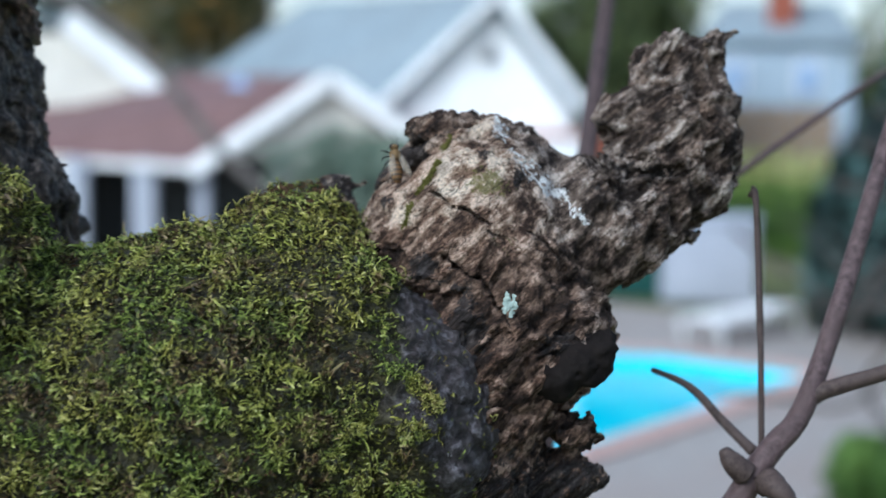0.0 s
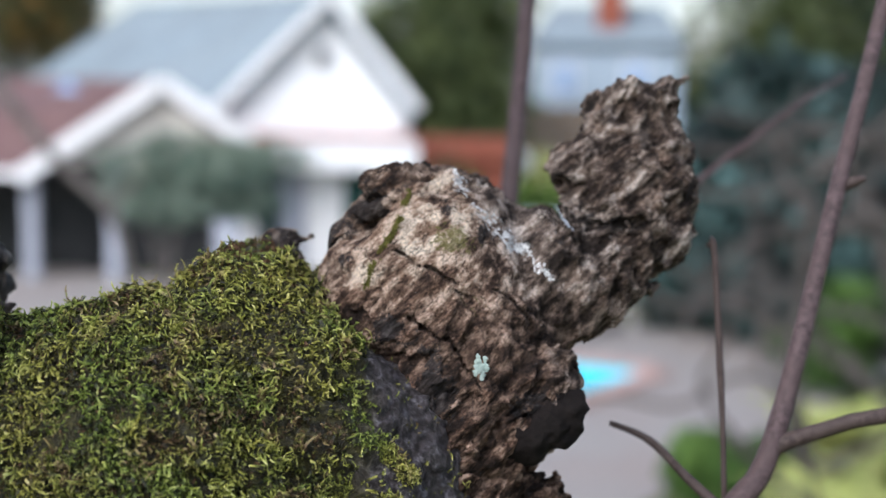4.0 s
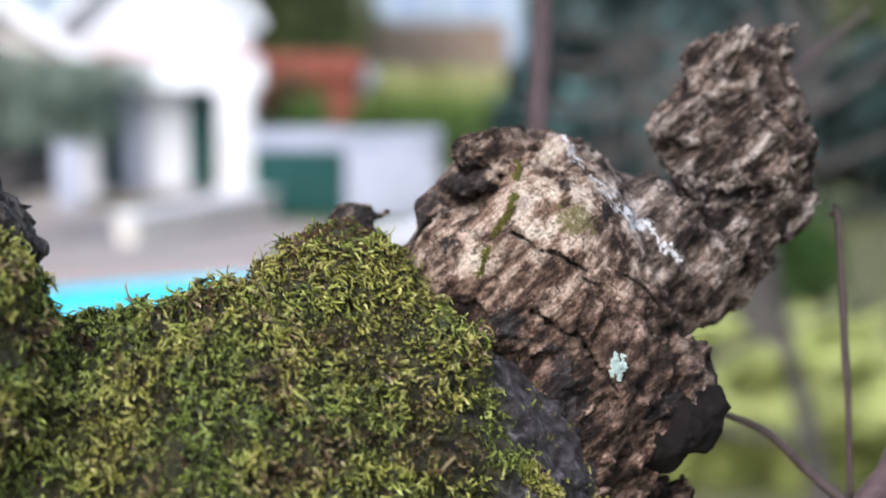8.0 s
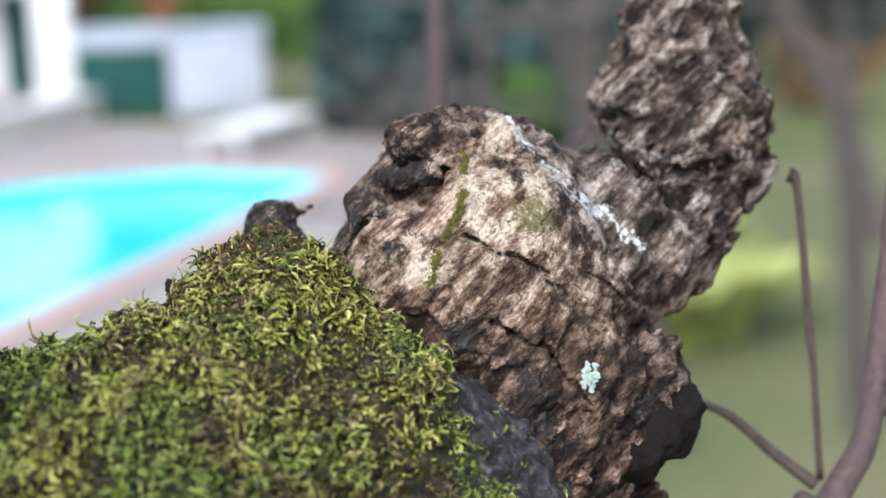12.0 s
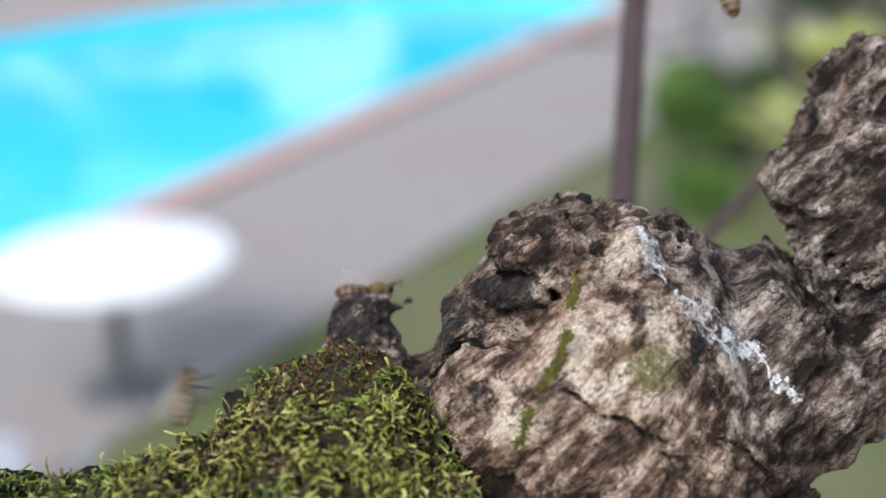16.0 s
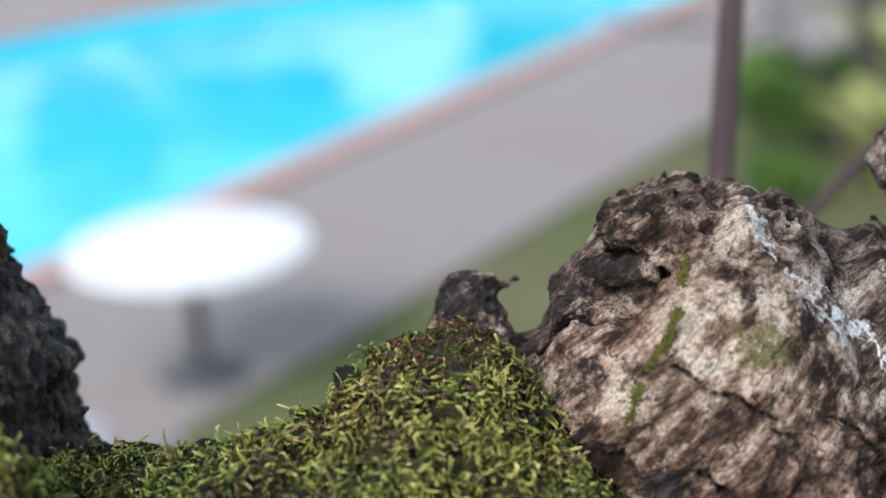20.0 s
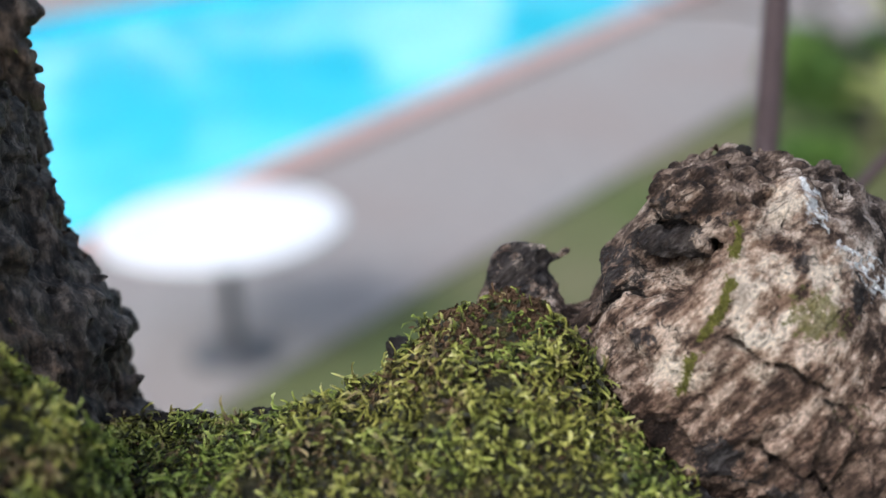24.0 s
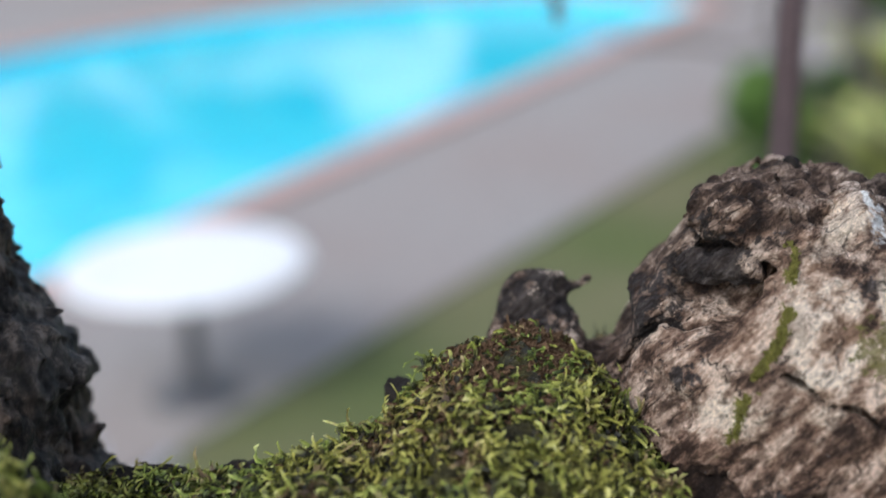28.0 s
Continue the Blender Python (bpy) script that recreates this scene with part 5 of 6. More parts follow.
tree_at("conifer", "dense dark olive-green tree behind the house", -3.8, 38.0, 7.5, (-4.0, 38.0, 4.2), (2.4, 2.4, 3.9), M_CONIFER, 9000, 0.16, 3)
tree_at("conifer", "dense dark green tree beyond the garden", 5.6, 45.0, 8.0, (5.6, 45.0, 4.4), (3.0, 2.6, 4.2), M_CONIFER, 7000, 0.18, 4)
tree_at("autumn_tree", "tree with green and orange leaves behind roofs", -14.2, 37.0, 8.0, (-14.4, 37.0, 5.6), (2.3, 2.0, 3.4), M_AUTUMN, 7000, 0.16, 5)
tree_at("round_tree", "rounded green tree beyond the grey roof", -9.0, 46.0, 4.2, (-9.0, 46.0, 2.9), (5.0, 2.5, 2.1), M_CONIFER, 6000, 0.16, 6)
for i, (x, y, r, h) in enumerate(((1.2, 50, 3.0, 4.6), (8.5, 47, 4.0, 6.5), (14, 44, 4.2, 6.0), (20, 42, 4.5, 6.2), (27, 40, 5.0, 6.5), (-20, 42, 4.5, 6.2))):
    tree_at("garden_tree", "leafy tree at the far side of the garden", x, y, h, (x, y, h * 0.58), (r, 2.5, h * 0.5), M_EVERGREEN if i % 2 else M_CONIFER, 5200, 0.2, 10 + i)
for i, (x, y, r, h) in enumerate(((1.1, 20.6, 0.6, 2.2), (1.6, 21.0, 0.7, 2.7), (1.95, 19.6, 0.75, 2.3), (3.1, 20.0, 1.0, 3.0), (2.6, 21.8, 1.3, 3.7), (4.4, 22.4, 1.5, 3.4), (6.6, 23.2, 1.4, 2.9), (9.2, 25.0, 1.7, 2.6), (3.4, 26.0, 1.6, 3.6))):
    bush_at("evergreen_shrub", "tall dark blue-green evergreen shrub", crown((x, y, h * 0.52), (r, 0.9, h * 0.52), 16, 30 + i), M_EVERGREEN, 3600, 0.2, 30 + i, "shrub")
bush_at("olive_bush", "grey-green olive bush before the porch", crown((-5.45, 20.4, 2.02), (1.6, 0.8, 0.62), 16, 41), M_OLIVE, 6500, 0.07, 41)
bush_at("round_bush", "rounded brown-green clipped bush", crown((-2.62, 26.4, 1.2), (0.72, 0.5, 1.05), 12, 42), M_RUST, 900, 0.07, 42)
bush_at("round_bush", "rounded dark green clipped bush", crown((-2.55, 26.2, 1.1), (0.66, 0.5, 1.0), 12, 43), M_BUSH, 2600, 0.07, 43)
hedge = thing("hedge", (0, 0, 0), "long clipped bright green hedge", "hedge")
hedge_clumps = [((-1.4 + 0.5 * k, 30 + 0.1 * (k % 3), 0.75), (0.5, 0.5, 0.72)) for k in range(14)]
leaves("foliage", hedge_clumps, 9000, 0.07, M_HEDGE, hedge, 44)
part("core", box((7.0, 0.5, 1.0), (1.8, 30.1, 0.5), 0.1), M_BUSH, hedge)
lime = thing("lime_hedge", (0, 0, 0), "pale yellow-green hedge behind the clipped one", "hedge")
leaves("foliage", [((-1.6 + 0.6 * k, 33.5, 1.1), (0.6, 0.5, 0.75)) for k in range(9)], 4500, 0.08, M_STRAP, lime, 45)
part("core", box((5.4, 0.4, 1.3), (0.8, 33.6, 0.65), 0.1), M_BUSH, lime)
rock = thing("garden_rock", (-1.65, 31.2, 1.2), "pale rounded ornament above the hedge", "ornament")
part("body", lathe([(0.05, -1.2), (0.06, 0.2), (0.28, 0.35), (0.33, 0.55), (0.22, 0.75), (0.05, 0.8)], 16), M_WHITE, rock)
bush_at("dark_bush", "low dark green bush by the lawn", crown((1.05, 11.2, 0.50), (0.5, 0.45, 0.42), 10, 46), M_BUSH, 2200, 0.06, 46)
bush_at("dark_bush", "low dark green bush by the lawn", crown((0.75, 9.9, 0.22), (0.28, 0.3, 0.22), 8, 47), M_BUSH, 900, 0.05, 47)
for i, (x, y, r, h) in enumerate(((2.5, 16.4, 0.6, 1.3), (3.3, 17.4, 0.8, 1.8), (4.0, 16.2, 0.6, 1.2), (2.1, 18.0, 0.5, 1.4))):
    bush_at("low_shrub", "low dark green shrub at the edge of the lawn", crown((x, y, h * 0.5), (r, 0.6, h * 0.5), 10, 140 + i), M_EVERGREEN if i % 2 else M_BUSH, 2000, 0.07, 140 + i, "shrub")
bush_at("rusty_shrub", "rust-brown winter shrub across the lawn", crown((7.5, 20.5, 0.6), (0.9, 0.6, 0.6), 10, 48), M_RUST, 2200, 0.07, 48)
bush_at("rusty_shrub", "rust-brown winter shrub across the lawn", crown((10.4, 23, 0.7), (1.1, 0.6, 0.7), 10, 49), M_RUST, 2200, 0.08, 49)


def strap_plant(x, y, h, n, seed):
    """A clump of arching strap leaves."""
    t = thing("strap_plant", (x, y, 0), "clump of arching yellow-green strap leaves", "plant", "strap-leaved plants by the lawn")
    rng = random.Random(seed)
    for i in range(n):
        a, ln, w = rng.uniform(0, 6.28), h * rng.uniform(0.7, 1.3), 0.085 * rng.uniform(0.7, 1.4)
        ca, sa = math.cos(a), math.sin(a)
        bm = bmesh.new()
        last = None
        for k in range(6):
            s = k / 5
            r, z = ln * 0.55 * s ** 1.3, ln * (s - 0.55 * s * s)
            ww = w * (1 - s ** 3)
            c = Vector((ca * (0.03 + r), sa * (0.03 + r), z))
            sd = Vector((-sa, ca, 0)) * ww
            row = [bm.verts.new(c - sd), bm.verts.new(c + Vector((0, 0, -0.4 * ww))), bm.verts.new(c + sd)]
            if last:
                for q in range(2):
                    bm.faces.new((last[q], last[q + 1], row[q + 1], row[q]))
            last = row
        part("leaf", bm, M_STRAP, t)
    return t


rng_p = random.Random(77)
for i in range(36):
    u, vv = rng_p.random(), rng_p.random()
    strap_plant(1.6 + 0.5 * vv + 1.5 * u, 9.9 + 3.6 * vv, rng_p.uniform(0.75, 1.2), 28, 100 + i)


# a bare tree with grey limbs, and a leaning sapling
def bare_tree(base, seed):
    t = thing("bare_tree", (0, 0, 0), "bare winter tree with crooked grey branches", "tree")
    rng = random.Random(seed)
    twig_v, twig_f = [], []

    def grow(p, d, ln, r, level, name):
        pts, q = [p], p
        dd = d.copy()
        for k in range(4):
            dd = (dd + Vector((rng.uniform(-1, 1), rng.uniform(-1, 1), rng.uniform(-0.6, 0.9))) * 0.28).normalized()
            q = q + dd * ln / 4
            pts.append(q)
        rad = [r * (1 - 0.16 * k) for k in range(5)]
        if level < 3:
            rod(name, pts, rad, M_LIMB, t, 8 if level else 12, 0.12, rng.randrange(999), ring=4)
        else:
            vs, fs = tube(pts, rad, 5, 0.1, rng.randrange(999), 2)
            o = len(twig_v)
            twig_v.extend(vs)
            twig_f.extend([tuple(i + o for i in (fc if fc[2] != fc[3] else fc[:3])) for fc in fs])
        if level < 3:
            for k in range(4 if level < 2 else 3):
                j = rng.choice((1, 2, 2, 3, 4))
                side = Vector((rng.uniform(-1, 1), rng.uniform(-0.7, 0.7), rng.uniform(-0.35, 0.6))).normalized()
                grow(pts[j], (dd * 0.45 + side).normalized(), ln * rng.uniform(0.5, 0.72), rad[j] * rng.uniform(0.42, 0.62), level + 1, "limb")
    grow(Vector(base), Vector((-0.12, 0.05, 1)), 2.7, 0.10, 0, "trunk")
    me = bpy.data.meshes.new("twig")
    me.from_pydata([tuple(v) for v in twig_v], [], twig_f)
    part("twig", me, M_LIMB, t, "fine bare twigs", "stuff")


bare_tree((1.75, 10.6, -0.05), 8)
bare_tree((5.4, 13.0, -0.05), 21)
bare_tree((2.7, 12.6, -0.05), 33)
bare_tree((3.9, 18.0, -0.05), 27)
bare_tree((3.2, 15.5, -0.05), 15)
crooked = thing("crooked_tree", (0, 0, 0), "bare tree with thick crooked grey limbs", "tree")
rod("trunk", [(2.25, 8.3, -0.05), (2.05, 8.2, 0.9), (1.78, 8.1, 1.8), (1.67, 8.0, 2.6)], [0.075, 0.06, 0.048, 0.04], M_LIMB, crooked, 12, 0.12, 31)
rod("trunk", [(3.4, 8.4, -0.05), (3.25, 8.2, 1.2), (3.03, 8.0, 2.15), (2.83, 8.0, 2.46), (2.67, 8.0, 2.8), (2.5, 8.0, 3.22), (2.3, 8.0, 3.9)], [0.09, 0.075, 0.06, 0.055, 0.05, 0.045, 0.03], M_LIMB, crooked, 12, 0.12, 32)
rod("trunk", [(4.2, 8.4, -0.05), (4.05, 8.2, 1.2), (3.88, 8.0, 2.05), (3.66, 8.0, 2.48), (3.44, 8.0, 2.83), (3.27, 8.0, 3.21), (3.2, 8.0, 3.9)], [0.08, 0.07, 0.055, 0.05, 0.045, 0.04, 0.03], M_LIMB, crooked, 12, 0.12, 33)
for k, (pts, r) in enumerate((
        ([(1.89, 2.74), (1.49, 3.02), (1.13, 3.08), (0.76, 2.97), (0.5, 3.0)], 0.036),
        ([(1.36, 2.69), (1.67, 2.6), (1.89, 2.74), (2.17, 2.9), (2.62, 3.18), (2.9, 3.5)], 0.036),
        ([(1.78, 1.8), (1.36, 2.9), (1.18, 2.9), (0.89, 3.1), (0.59, 3.19)], 0.036),
        ([(1.66, 3.22), (1.38, 3.03), (1.1, 2.82), (0.72, 2.75), (0.4, 2.8)], 0.032),
        ([(1.9, 1.4), (1.53, 1.7), (1.38, 1.88), (1.17, 2.06), (1.08, 2.45), (0.9, 2.7)], 0.032),
        ([(2.05, 0.9), (1.2, 1.1), (0.62, 1.69), (0.73, 1.99), (0.81, 2.36)], 0.026),
        ([(1.42, 2.58), (1.17, 2.62), (1.04, 2.83), (0.99, 3.01), (1.1, 3.3)], 0.032),
        ([(1.53, 1.7), (0.87, 2.13), (0.48, 2.17), (0.19, 2.33), (-0.1, 2.54)], 0.026),
        ([(1.67, 2.5), (2.0, 2.45), (2.5, 2.62), (2.9, 2.55)], 0.026),
        ([(1.3, 2.62), (0.9, 2.52), (0.62, 2.3), (0.5, 2.05)], 0.022),
        ([(1.9, 2.76), (1.95, 3.0), (1.8, 3.3), (1.85, 3.7)], 0.028))):
    rod("limb", [(x, 8.0 + 0.12 * math.sin(3 * k + i), z) for i, (x, z) in enumerate(pts)], [r * (1 - 0.13 * i) for i in range(len(pts))], M_LIMB, crooked, 8, 0.12, 40 + k)
rod("twig", [(1.2, 7.6, 1.1), (0.9, 6.6, 1.9), (0.64, 6.0, 2.15), (0.38, 6.0, 2.02), (0.16, 6.0, 2.05), (-0.06, 6.0, 2.06), (-0.22, 6.0, 2.12)], [0.02, 0.016, 0.013, 0.012, 0.011, 0.009, 0.006], M_LIMB, crooked, 8, 0.1, 60)
side_tree = thing("side_tree", (0, 0, 0), "grey-barked tree with a hanging bare branch", "tree")
rod("trunk", [(-4.6, 4.6, -0.05), (-4.5, 4.7, 2.0), (-4.2, 4.9, 4.2)], [0.12, 0.09, 0.06], M_GREYBARK, side_tree, 12, 0.12, 2)
rod("branch", [(-4.3, 4.85, 3.75), (-3.4, 4.95, 3.85), (-2.36, 5.0, 3.55), (-1.86, 5.0, 3.05), (-1.68, 5.0, 2.88), (-1.61, 5.0, 2.69), (-1.57, 5.0, 2.50)], [0.04, 0.032, 0.024, 0.021, 0.018, 0.014, 0.006], M_GREYBARK, side_tree, 10, 0.08, 3)
rod("twig", [(-1.68, 5.0, 2.88), (-1.63, 5.0, 2.93), (-1.56, 5.0, 2.99)], [0.014, 0.012, 0.008], M_GREYBARK, side_tree, 8, 0.08, 4)

# a clipped hedge added out of view behind the camera, to hold back low light
unseen_hedge = thing("added_hedge", (0, 0, 0), "dense dark green hedge, unseen, added to block low light", "hedge")
part("core", box((24, 0.8, 2.2), (0, -9.2, 1.1), 0.15), M_BUSH, unseen_hedge)
leaves("foliage", [((-11.5 + 1.0 * k, -9.0, 0.7 + 0.9 * j), (0.8, 0.6, 0.8)) for k in range(24) for j in range(2)], 6000, 0.09, M_BUSH, unseen_hedge, 60)


# ---------------------------------------------------------------- honey bees
def bee_materials():
    ab = mat("bee_abdomen", (0.4, 0.18, 0.04), 0.45, spec=0.4)
    n, l, b = nodes_of(ab)
    tc = n.new("ShaderNodeTexCoord")
    sep = n.new("ShaderNodeSeparateXYZ")
    l.new(tc.outputs["Object"], sep.inputs[0])
    st = math_node(ab, "FRACT", math_node(ab, "MULTIPLY", sep.outputs["X"], 760.0))
    colour(ab, ramp(ab, st, [(0.0, (0.20, 0.105, 0.034)), (0.45, (0.15, 0.075, 0.024)), (0.6, (0.04, 0.023, 0.012)), (0.9, (0.035, 0.021, 0.013)), (1.0, (0.24, 0.16, 0.075))]))
    fur = mottled("bee_fur", (0.07, 0.042, 0.018), (0.26, 0.165, 0.07), 1800, 0.9, 4, 0.0006, 1.0)
    blk = mottled("bee_black", (0.012, 0.010, 0.008), (0.03, 0.024, 0.02), 900, 0.4)
    wing = mat("bee_wing", (0.48, 0.40, 0.30), 0.3, spec=0.5)
    wing.node_tree.nodes["Principled BSDF"].inputs["Alpha"].default_value = 0.16
    return ab, fur, blk, wing


M_ABD, M_FUR, M_BEEBLACK, M_WING = bee_materials()


def ell_bm(c, r, tilt=0.0, seg=14):
    bm = bmesh.new()
    bmesh.ops.create_uvsphere(bm, u_segments=seg, v_segments=10, radius=1, matrix=pose(*c, 0, tilt, 0) @ Matrix.Diagonal((*r, 1)) @ pose(0, 0, 0, 0, 90, 0))
    for vv in bm.verts:
        vv.co *= 0.8 * MM
    for fc in bm.faces:
        fc.smooth = True
    return bm


def wing_bm(a, ln, w, lift, back):
    """A thin rounded wing from the shoulder a."""
    bm = bmesh.new()
    top, n = [], 14
    d = Vector((-math.cos(radians(back)), math.sin(radians(back)) * math.cos(radians(lift)), math.sin(radians(lift))))
    s = d.cross(Vector((0.2, 0, 1))).normalized()
    for k in range(n):
        t = 2 * math.pi * k / n
        top.append(bm.verts.new((Vector(a) + d * ln * (0.5 - 0.5 * math.cos(t)) + s * w * math.sin(t) * (0.6 + 0.4 * (0.5 - 0.5 * math.cos(t)))) * 0.8 * MM))
    bm.faces.new(top)
    r = bmesh.ops.extrude_face_region(bm, geom=bm.faces[:])
    for g in r["geom"]:
        if isinstance(g, bmesh.types.BMVert):
            g.co += Vector((0, 0, 0.04 * MM))
    return bm


BS = 0.8 * MM


def honey_bee():
    t = thing("honey_bee", (0, 0, 4), "brown-orange striped honey bee with clear wings", "bee", "bees at the hollow")
    part("thorax", ell_bm((1.6, 0, 0), (2.1, 1.9, 1.8)), M_FUR, t, "furry golden-brown thorax")
    hd = part("head", ell_bm((4.4, 0, -0.3), (1.1, 1.5, 1.4)), M_FUR, t)
    for sy in (-1, 1):
        part("eye", ell_bm((4.7, sy * 1.15, 0.0), (0.7, 0.5, 0.95)), M_BEEBLACK, hd)
        rod("antenna", [(5.2, sy * 0.4, 0.5), (6.4, sy * 0.9, 1.2), (7.6, sy * 1.4, 0.5)], [0.16, 0.14, 0.12], M_BEEBLACK, hd, 6, 0, 1, "", BS)
    part("abdomen", ell_bm((-3.9, 0, -0.3), (4.3, 2.1, 2.0), 4), M_ABD, t, "orange abdomen with dark bands")
    for sy in (-1, 1):
        part("wing", wing_bm((1.8, sy * 1.2, 1.4), 9.0, 1.6, 20 if sy > 0 else 160, 13), M_WING, t, "clear amber wing")
        part("wing", wing_bm((0.8, sy * 1.2, 1.2), 6.2, 1.3, 12 if sy > 0 else 168, 18), M_WING, t, "clear amber wing")
        for k, (xa, xb) in enumerate(((2.6, 4.4), (1.6, 1.4), (0.6, -2.2))):
            rod("leg", [(xa, sy * 1.0, -1.3), ((xa + xb) / 2, sy * 2.9, -1.6), (xb, sy * 3.4, -3.6), (xb - 0.6, sy * 3.5, -4.0)], [0.3, 0.26, 0.2, 0.12], M_BEEBLACK, t, 6, 0, k, "", BS)
    return t


bees = [honey_bee()]
for k in range(3):
    bees.append(copy_thing(bees[0], pose(0, 0, 4)))


def bee_pose(x, y, z, ry, rz):
    """Place in millimetres from the stub's origin, pitch and heading."""
    return pose(OX + x * MM, OY + y * MM, OZ + z * MM, 0, ry, rz)


def motions():
    walk(bees[0], [(t, bee_pose(x, y, z, ry, rz)) for t, x, y, z, ry, rz in (
        (0, -13.1, 10.3, 12.6, -70, 120),
        (0.5, -10.4, 10.1, 17.5, -50, 120),
        (1, -6.7, 21.1, 24.5, -10, 150),
        (1.5, -5.8, 17.9, 21.3, -30, 100),
        (2, -7.4, 16.9, 21.3, 35, 170),
        (2.25, -5.2, 15.8, 22.7, -12, 155),
        (2.5, -3.0, 14.7, 24.1, -60, 140),
        (2.75, -4.6, 16.1, 24.4, -20, 200),
        (3, -6.3, 17.5, 24.7, 20, 260),
        (3.4, -14.0, 34.0, 14.0, 30, 200),
        (3.9, -12.0, 46.0, -4.0, 50, 200),
        (12, -12.0, 47.0, -12.0, 50, 200),
        (14.7, -12.0, 47.0, -12.0, 10, 200),
        (17.4, -12.0, 47.0, -12.0, -30, 200),
        (17.8, -22.1, 37.1, 1.7, -50, 150),
        (18, -25.4, 37.5, 2.5, -50, 150),
        (18.15, -29.6, 38.5, 4.5, -30, 85),
        (18.3, -33.8, 39.5, 6.5, -10, 20),
        (18.5, -36.5, 39.2, 7.4, -8, 5),
        (18.8, -34.0, 38.8, 7.9, 0, 0),
        (19, -31.5, 38.5, 4.8, 40, -20),
        (19.5, -28.9, 39.3, 1.9, 60, -20),
        (19.9, -24.0, 46.0, -16.0, 60, -20),
        (20.95, -24.0, 46.5, -17.0, 60, -90),
        (22, -24.0, 47.0, -18.0, 60, -160),
        (24.2, -24.0, 46.5, -18.0, 0, -210),
        (26.4, -24.0, 46.0, -18.0, -60, -260),
        (26.8, -28.7, 33.8, -5.7, -60, -260),
        (27, -29.2, 36.6, -4.0, -75, -260),
        (27.3, -28.5, 27.6, 8.1, -80, -260),
        (27.5, -28.4, 28.0, 8.1, -82, -260),
        (27.8, -28.7, 31.7, 5.2, -80, -260),
        (28, -27.0, 44.0, -12.0, -60, -260),
    )])
    walk(bees[1], [(t, bee_pose(x, y, z, ry, rz)) for t, x, y, z, ry, rz in (
        (0, -20.0, 46.0, -14.0, 0, 0),
        (0.8, -20.0, 45.0, -13.0, -15, 70),
        (1.6, -20.0, 44.0, -12.0, -30, 140),
        (1.9, -33.5, 47.7, 4.2, -35, 160),
        (1.93, -33.5, 47.4, 4.8, -12, 217),
        (1.97, -33.5, 47.1, 5.3, 12, 273),
        (2, -33.5, 46.8, 5.9, 35, 330),
        (2.15, -30.3, 46.4, 4.3, 40, 330),
        (2.5, -20.0, 46.0, -14.0, 40, 330),
        (5.5, -22.0, 46.0, -10.0, 0, 360),
        (5.63, -24.7, 46.4, -5.9, -7, 307),
        (5.77, -27.4, 46.8, -1.7, -13, 253),
        (5.9, -30.1, 47.1, 2.4, -20, 200),
        (6.05, -31.4, 49.5, 0.3, -20, 200),
        (6.4, -22.0, 46.0, -14.0, 20, 200),
        (7.65, -22.0, 46.0, -13.0, -20, 160),
        (8.9, -22.0, 46.0, -12.0, -60, 120),
        (9.2, -28.9, 59.3, 6.3, -40, 150),
        (9.5, -23.9, 46.3, 24.1, -10, 170),
        (9.9, -35.3, 37.8, 51.2, -10, 170),
        (10.2, -67.7, 78.3, 71.5, 0, 180),
        (10.37, -63.7, 76.7, 69.8, 3, 120),
        (10.53, -59.6, 75.1, 68.1, 7, 60),
        (10.7, -55.6, 73.5, 66.4, 10, 0),
        (10.8, -53.3, 119.5, 56.8, 15, 53),
        (10.9, -51.0, 165.5, 47.1, 20, 107),
        (11, -48.7, 211.5, 37.5, 25, 160),
        (11.1, -47.3, 154.3, 35.4, 27, 213),
        (11.2, -45.8, 97.1, 33.4, 28, 267),
        (11.3, -44.4, 39.8, 31.3, 30, 320),
        (11.6, -24.0, 46.0, -12.0, 40, 320),
        (12.43, -24.0, 46.0, -12.7, 13, 267),
        (13.27, -24.0, 46.0, -13.3, -13, 213),
        (14.1, -24.0, 46.0, -14.0, -40, 160),
        (14.4, -44.5, 65.2, 5.1, -30, 160),
        (14.8, -65.6, 55.2, 24.0, 0, 170),
        (14.95, -117.6, 58.8, 20.4, 0, 190),
        (15.3, -113.7, 47.9, -6.5, 10, 200),
        (15.37, -93.2, 43.8, -6.3, 13, 143),
        (15.43, -72.7, 39.6, -6.0, 17, 87),
        (15.5, -52.3, 35.4, -5.8, 20, 30),
        (15.7, -47.4, 43.6, 2.7, -10, 10),
        (15.8, -42.1, 44.8, 5.8, -5, 5),
        (16, -36.6, 42.6, 5.4, -4, 5),
        (16.2, -33.4, 41.9, 6.7, 0, 0),
        (16.5, -29.6, 44.0, 6.7, 60, 0),
        (16.8, -27.0, 45.0, -10.0, 70, 0),
        (20, -27.0, 47.0, -20.0, 70, 0),
        (28, -27.0, 47.0, -20.0, 70, 0),
    )])
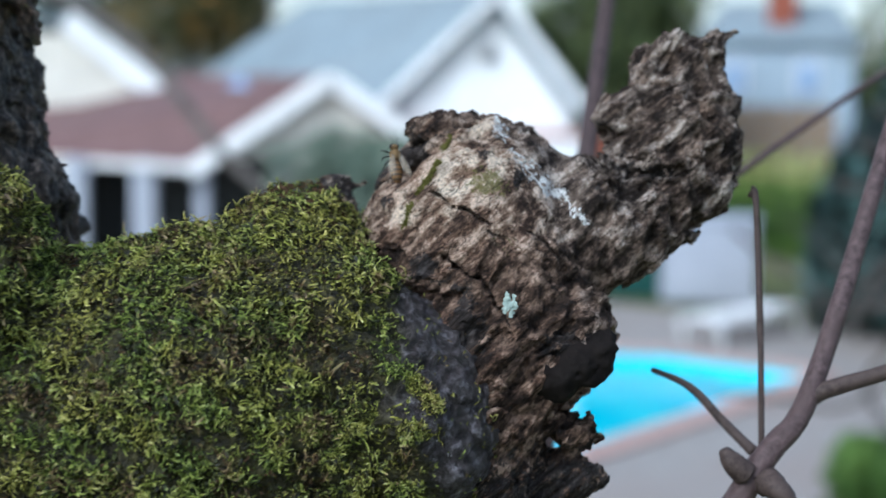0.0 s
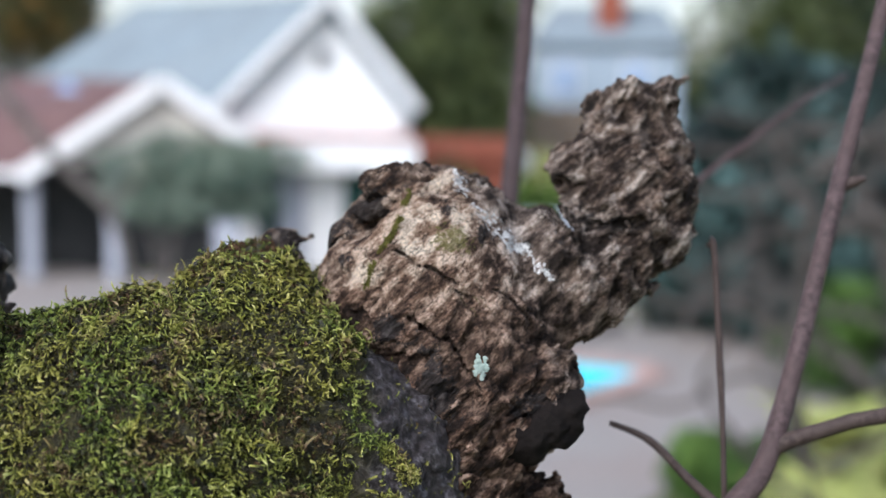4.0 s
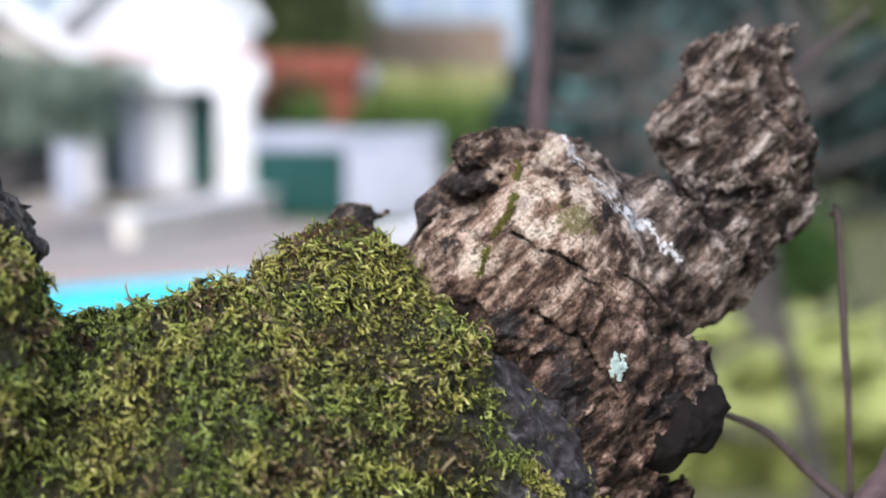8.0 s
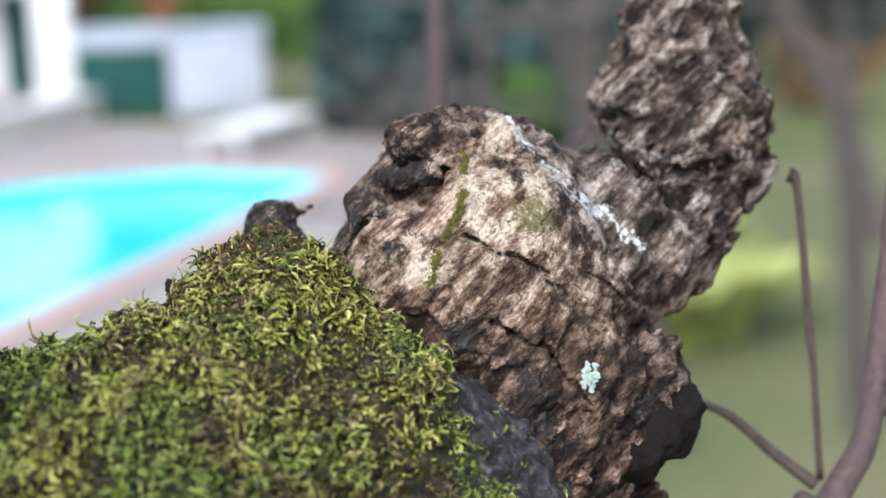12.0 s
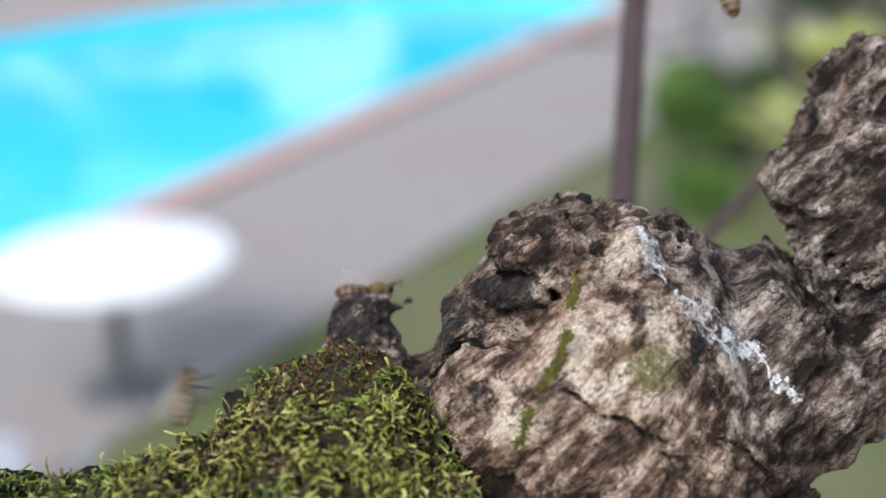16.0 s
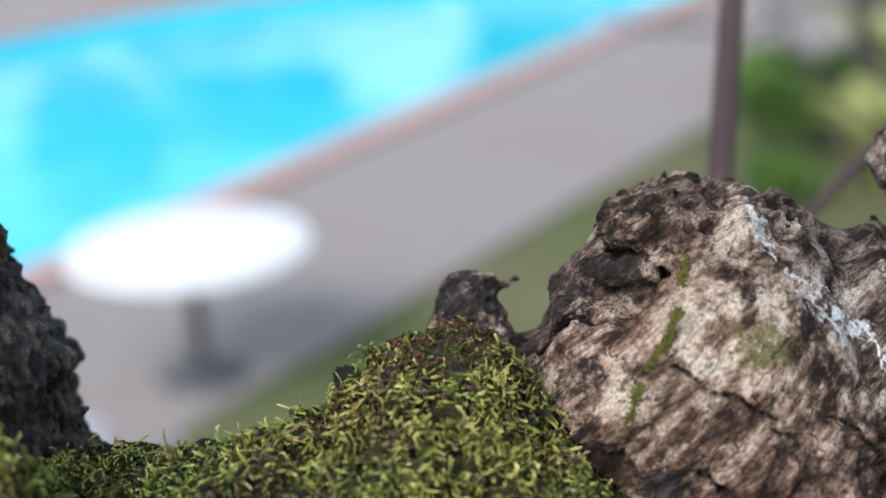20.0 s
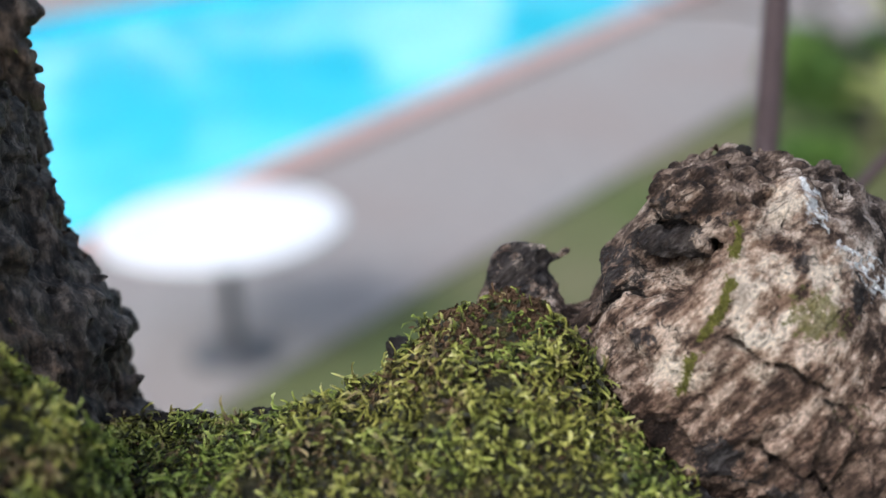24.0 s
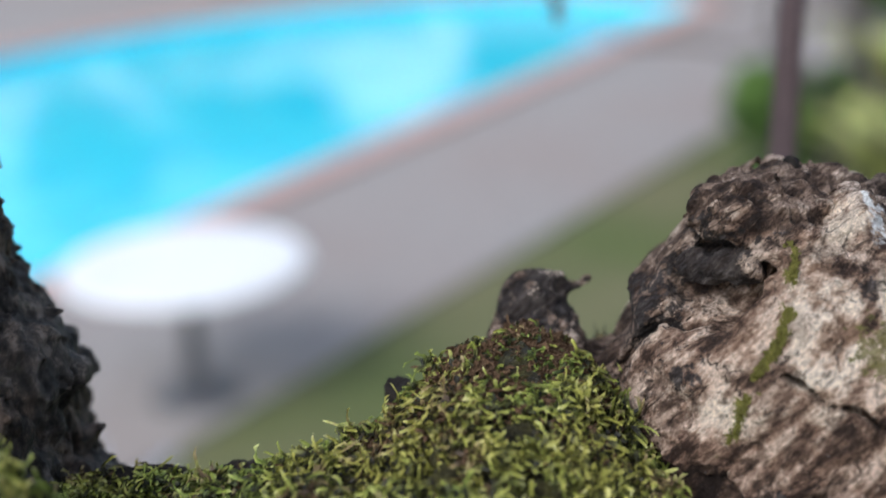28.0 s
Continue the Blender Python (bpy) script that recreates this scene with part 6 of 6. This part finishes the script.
    walk(bees[2], [(t, bee_pose(x, y, z, ry, rz)) for t, x, y, z, ry, rz in (
        (0, 175.2, 148.2, 114.4, 0, 180),
        (9, 208.4, 195.9, 96.8, 0, 180),
        (13.5, 134.0, 93.1, -4.2, 0, 180),
        (14, 82.3, 72.6, -5.5, -20, 180),
        (14.5, 37.8, 30.6, 8.9, -80, 150),
        (14.8, 25.7, 31.6, 23.9, -70, 150),
        (15, 14.1, 33.2, 36.5, -60, 160),
        (15.2, 17.1, 35.6, 47.7, -55, 160),
        (15.5, 26.8, 35.8, 54.1, -70, 160),
        (15.8, 21.3, 36.4, 56.7, -60, 160),
        (16, 25.8, 38.6, 61.8, -60, 120),
        (16.4, 44.8, 65.7, 73.1, -20, 60),
        (16.8, 22.2, 62.0, 72.2, -10, 130),
        (17.2, -0.4, 58.4, 71.2, 0, 200),
        (17.5, -20.8, 50.1, 55.3, -45, 200),
        (17.8, -41.7, 74.9, 70.2, -20, 180),
        (20, -103.6, 297.9, 114.7, 0, 180),
        (22, -84.4, 266.5, 114.9, 0, 120),
        (24, -65.2, 235.1, 115.2, 0, 60),
        (26, -46.0, 203.7, 115.5, 0, 0),
        (26.7, -22.6, 90.4, 55.6, -20, 60),
        (27, -43.6, 384.1, -24.1, -70, 120),
        (27.4, -50.4, 294.2, 13.4, -50, 160),
        (28, -48.3, 298.1, 0.8, -70, 120),
    )])
    walk(bees[3], [(t, bee_pose(x, y, z, ry, rz)) for t, x, y, z, ry, rz in (
        (0, 193.4, 150.0, 96.7, 0, 180),
        (13, 223.9, 234.5, -16.1, 0, 180),
        (14.8, 77.3, 78.7, 24.4, 0, 180),
        (15.2, 42.2, 45.6, 25.3, -20, 180),
        (15.5, 27.9, 33.8, 18.8, -10, 180),
        (15.75, -27.2, 22.3, -1.2, -20, 180),
        (15.88, -47.3, 22.1, -3.4, -45, 120),
        (16, -67.4, 21.9, -5.7, -70, 60),
        (16.15, -97.8, 32.1, -5.5, -45, 120),
        (16.3, -128.1, 42.2, -5.3, -20, 180),
        (17, 67.1, 64.2, 8.2, 0, 180),
        (17.3, 25.4, 16.2, 20.2, 0, 180),
        (17.5, 9.9, 8.8, 19.3, -10, 180),
        (17.8, -0.7, 24.1, 33.3, -30, 140),
        (18.2, -17.2, 80.8, 76.9, -30, 140),
        (21, -104.9, 302.4, 130.6, 0, 180),
        (28, -116.6, 332.2, 123.6, 0, 180),
    )])


motions()
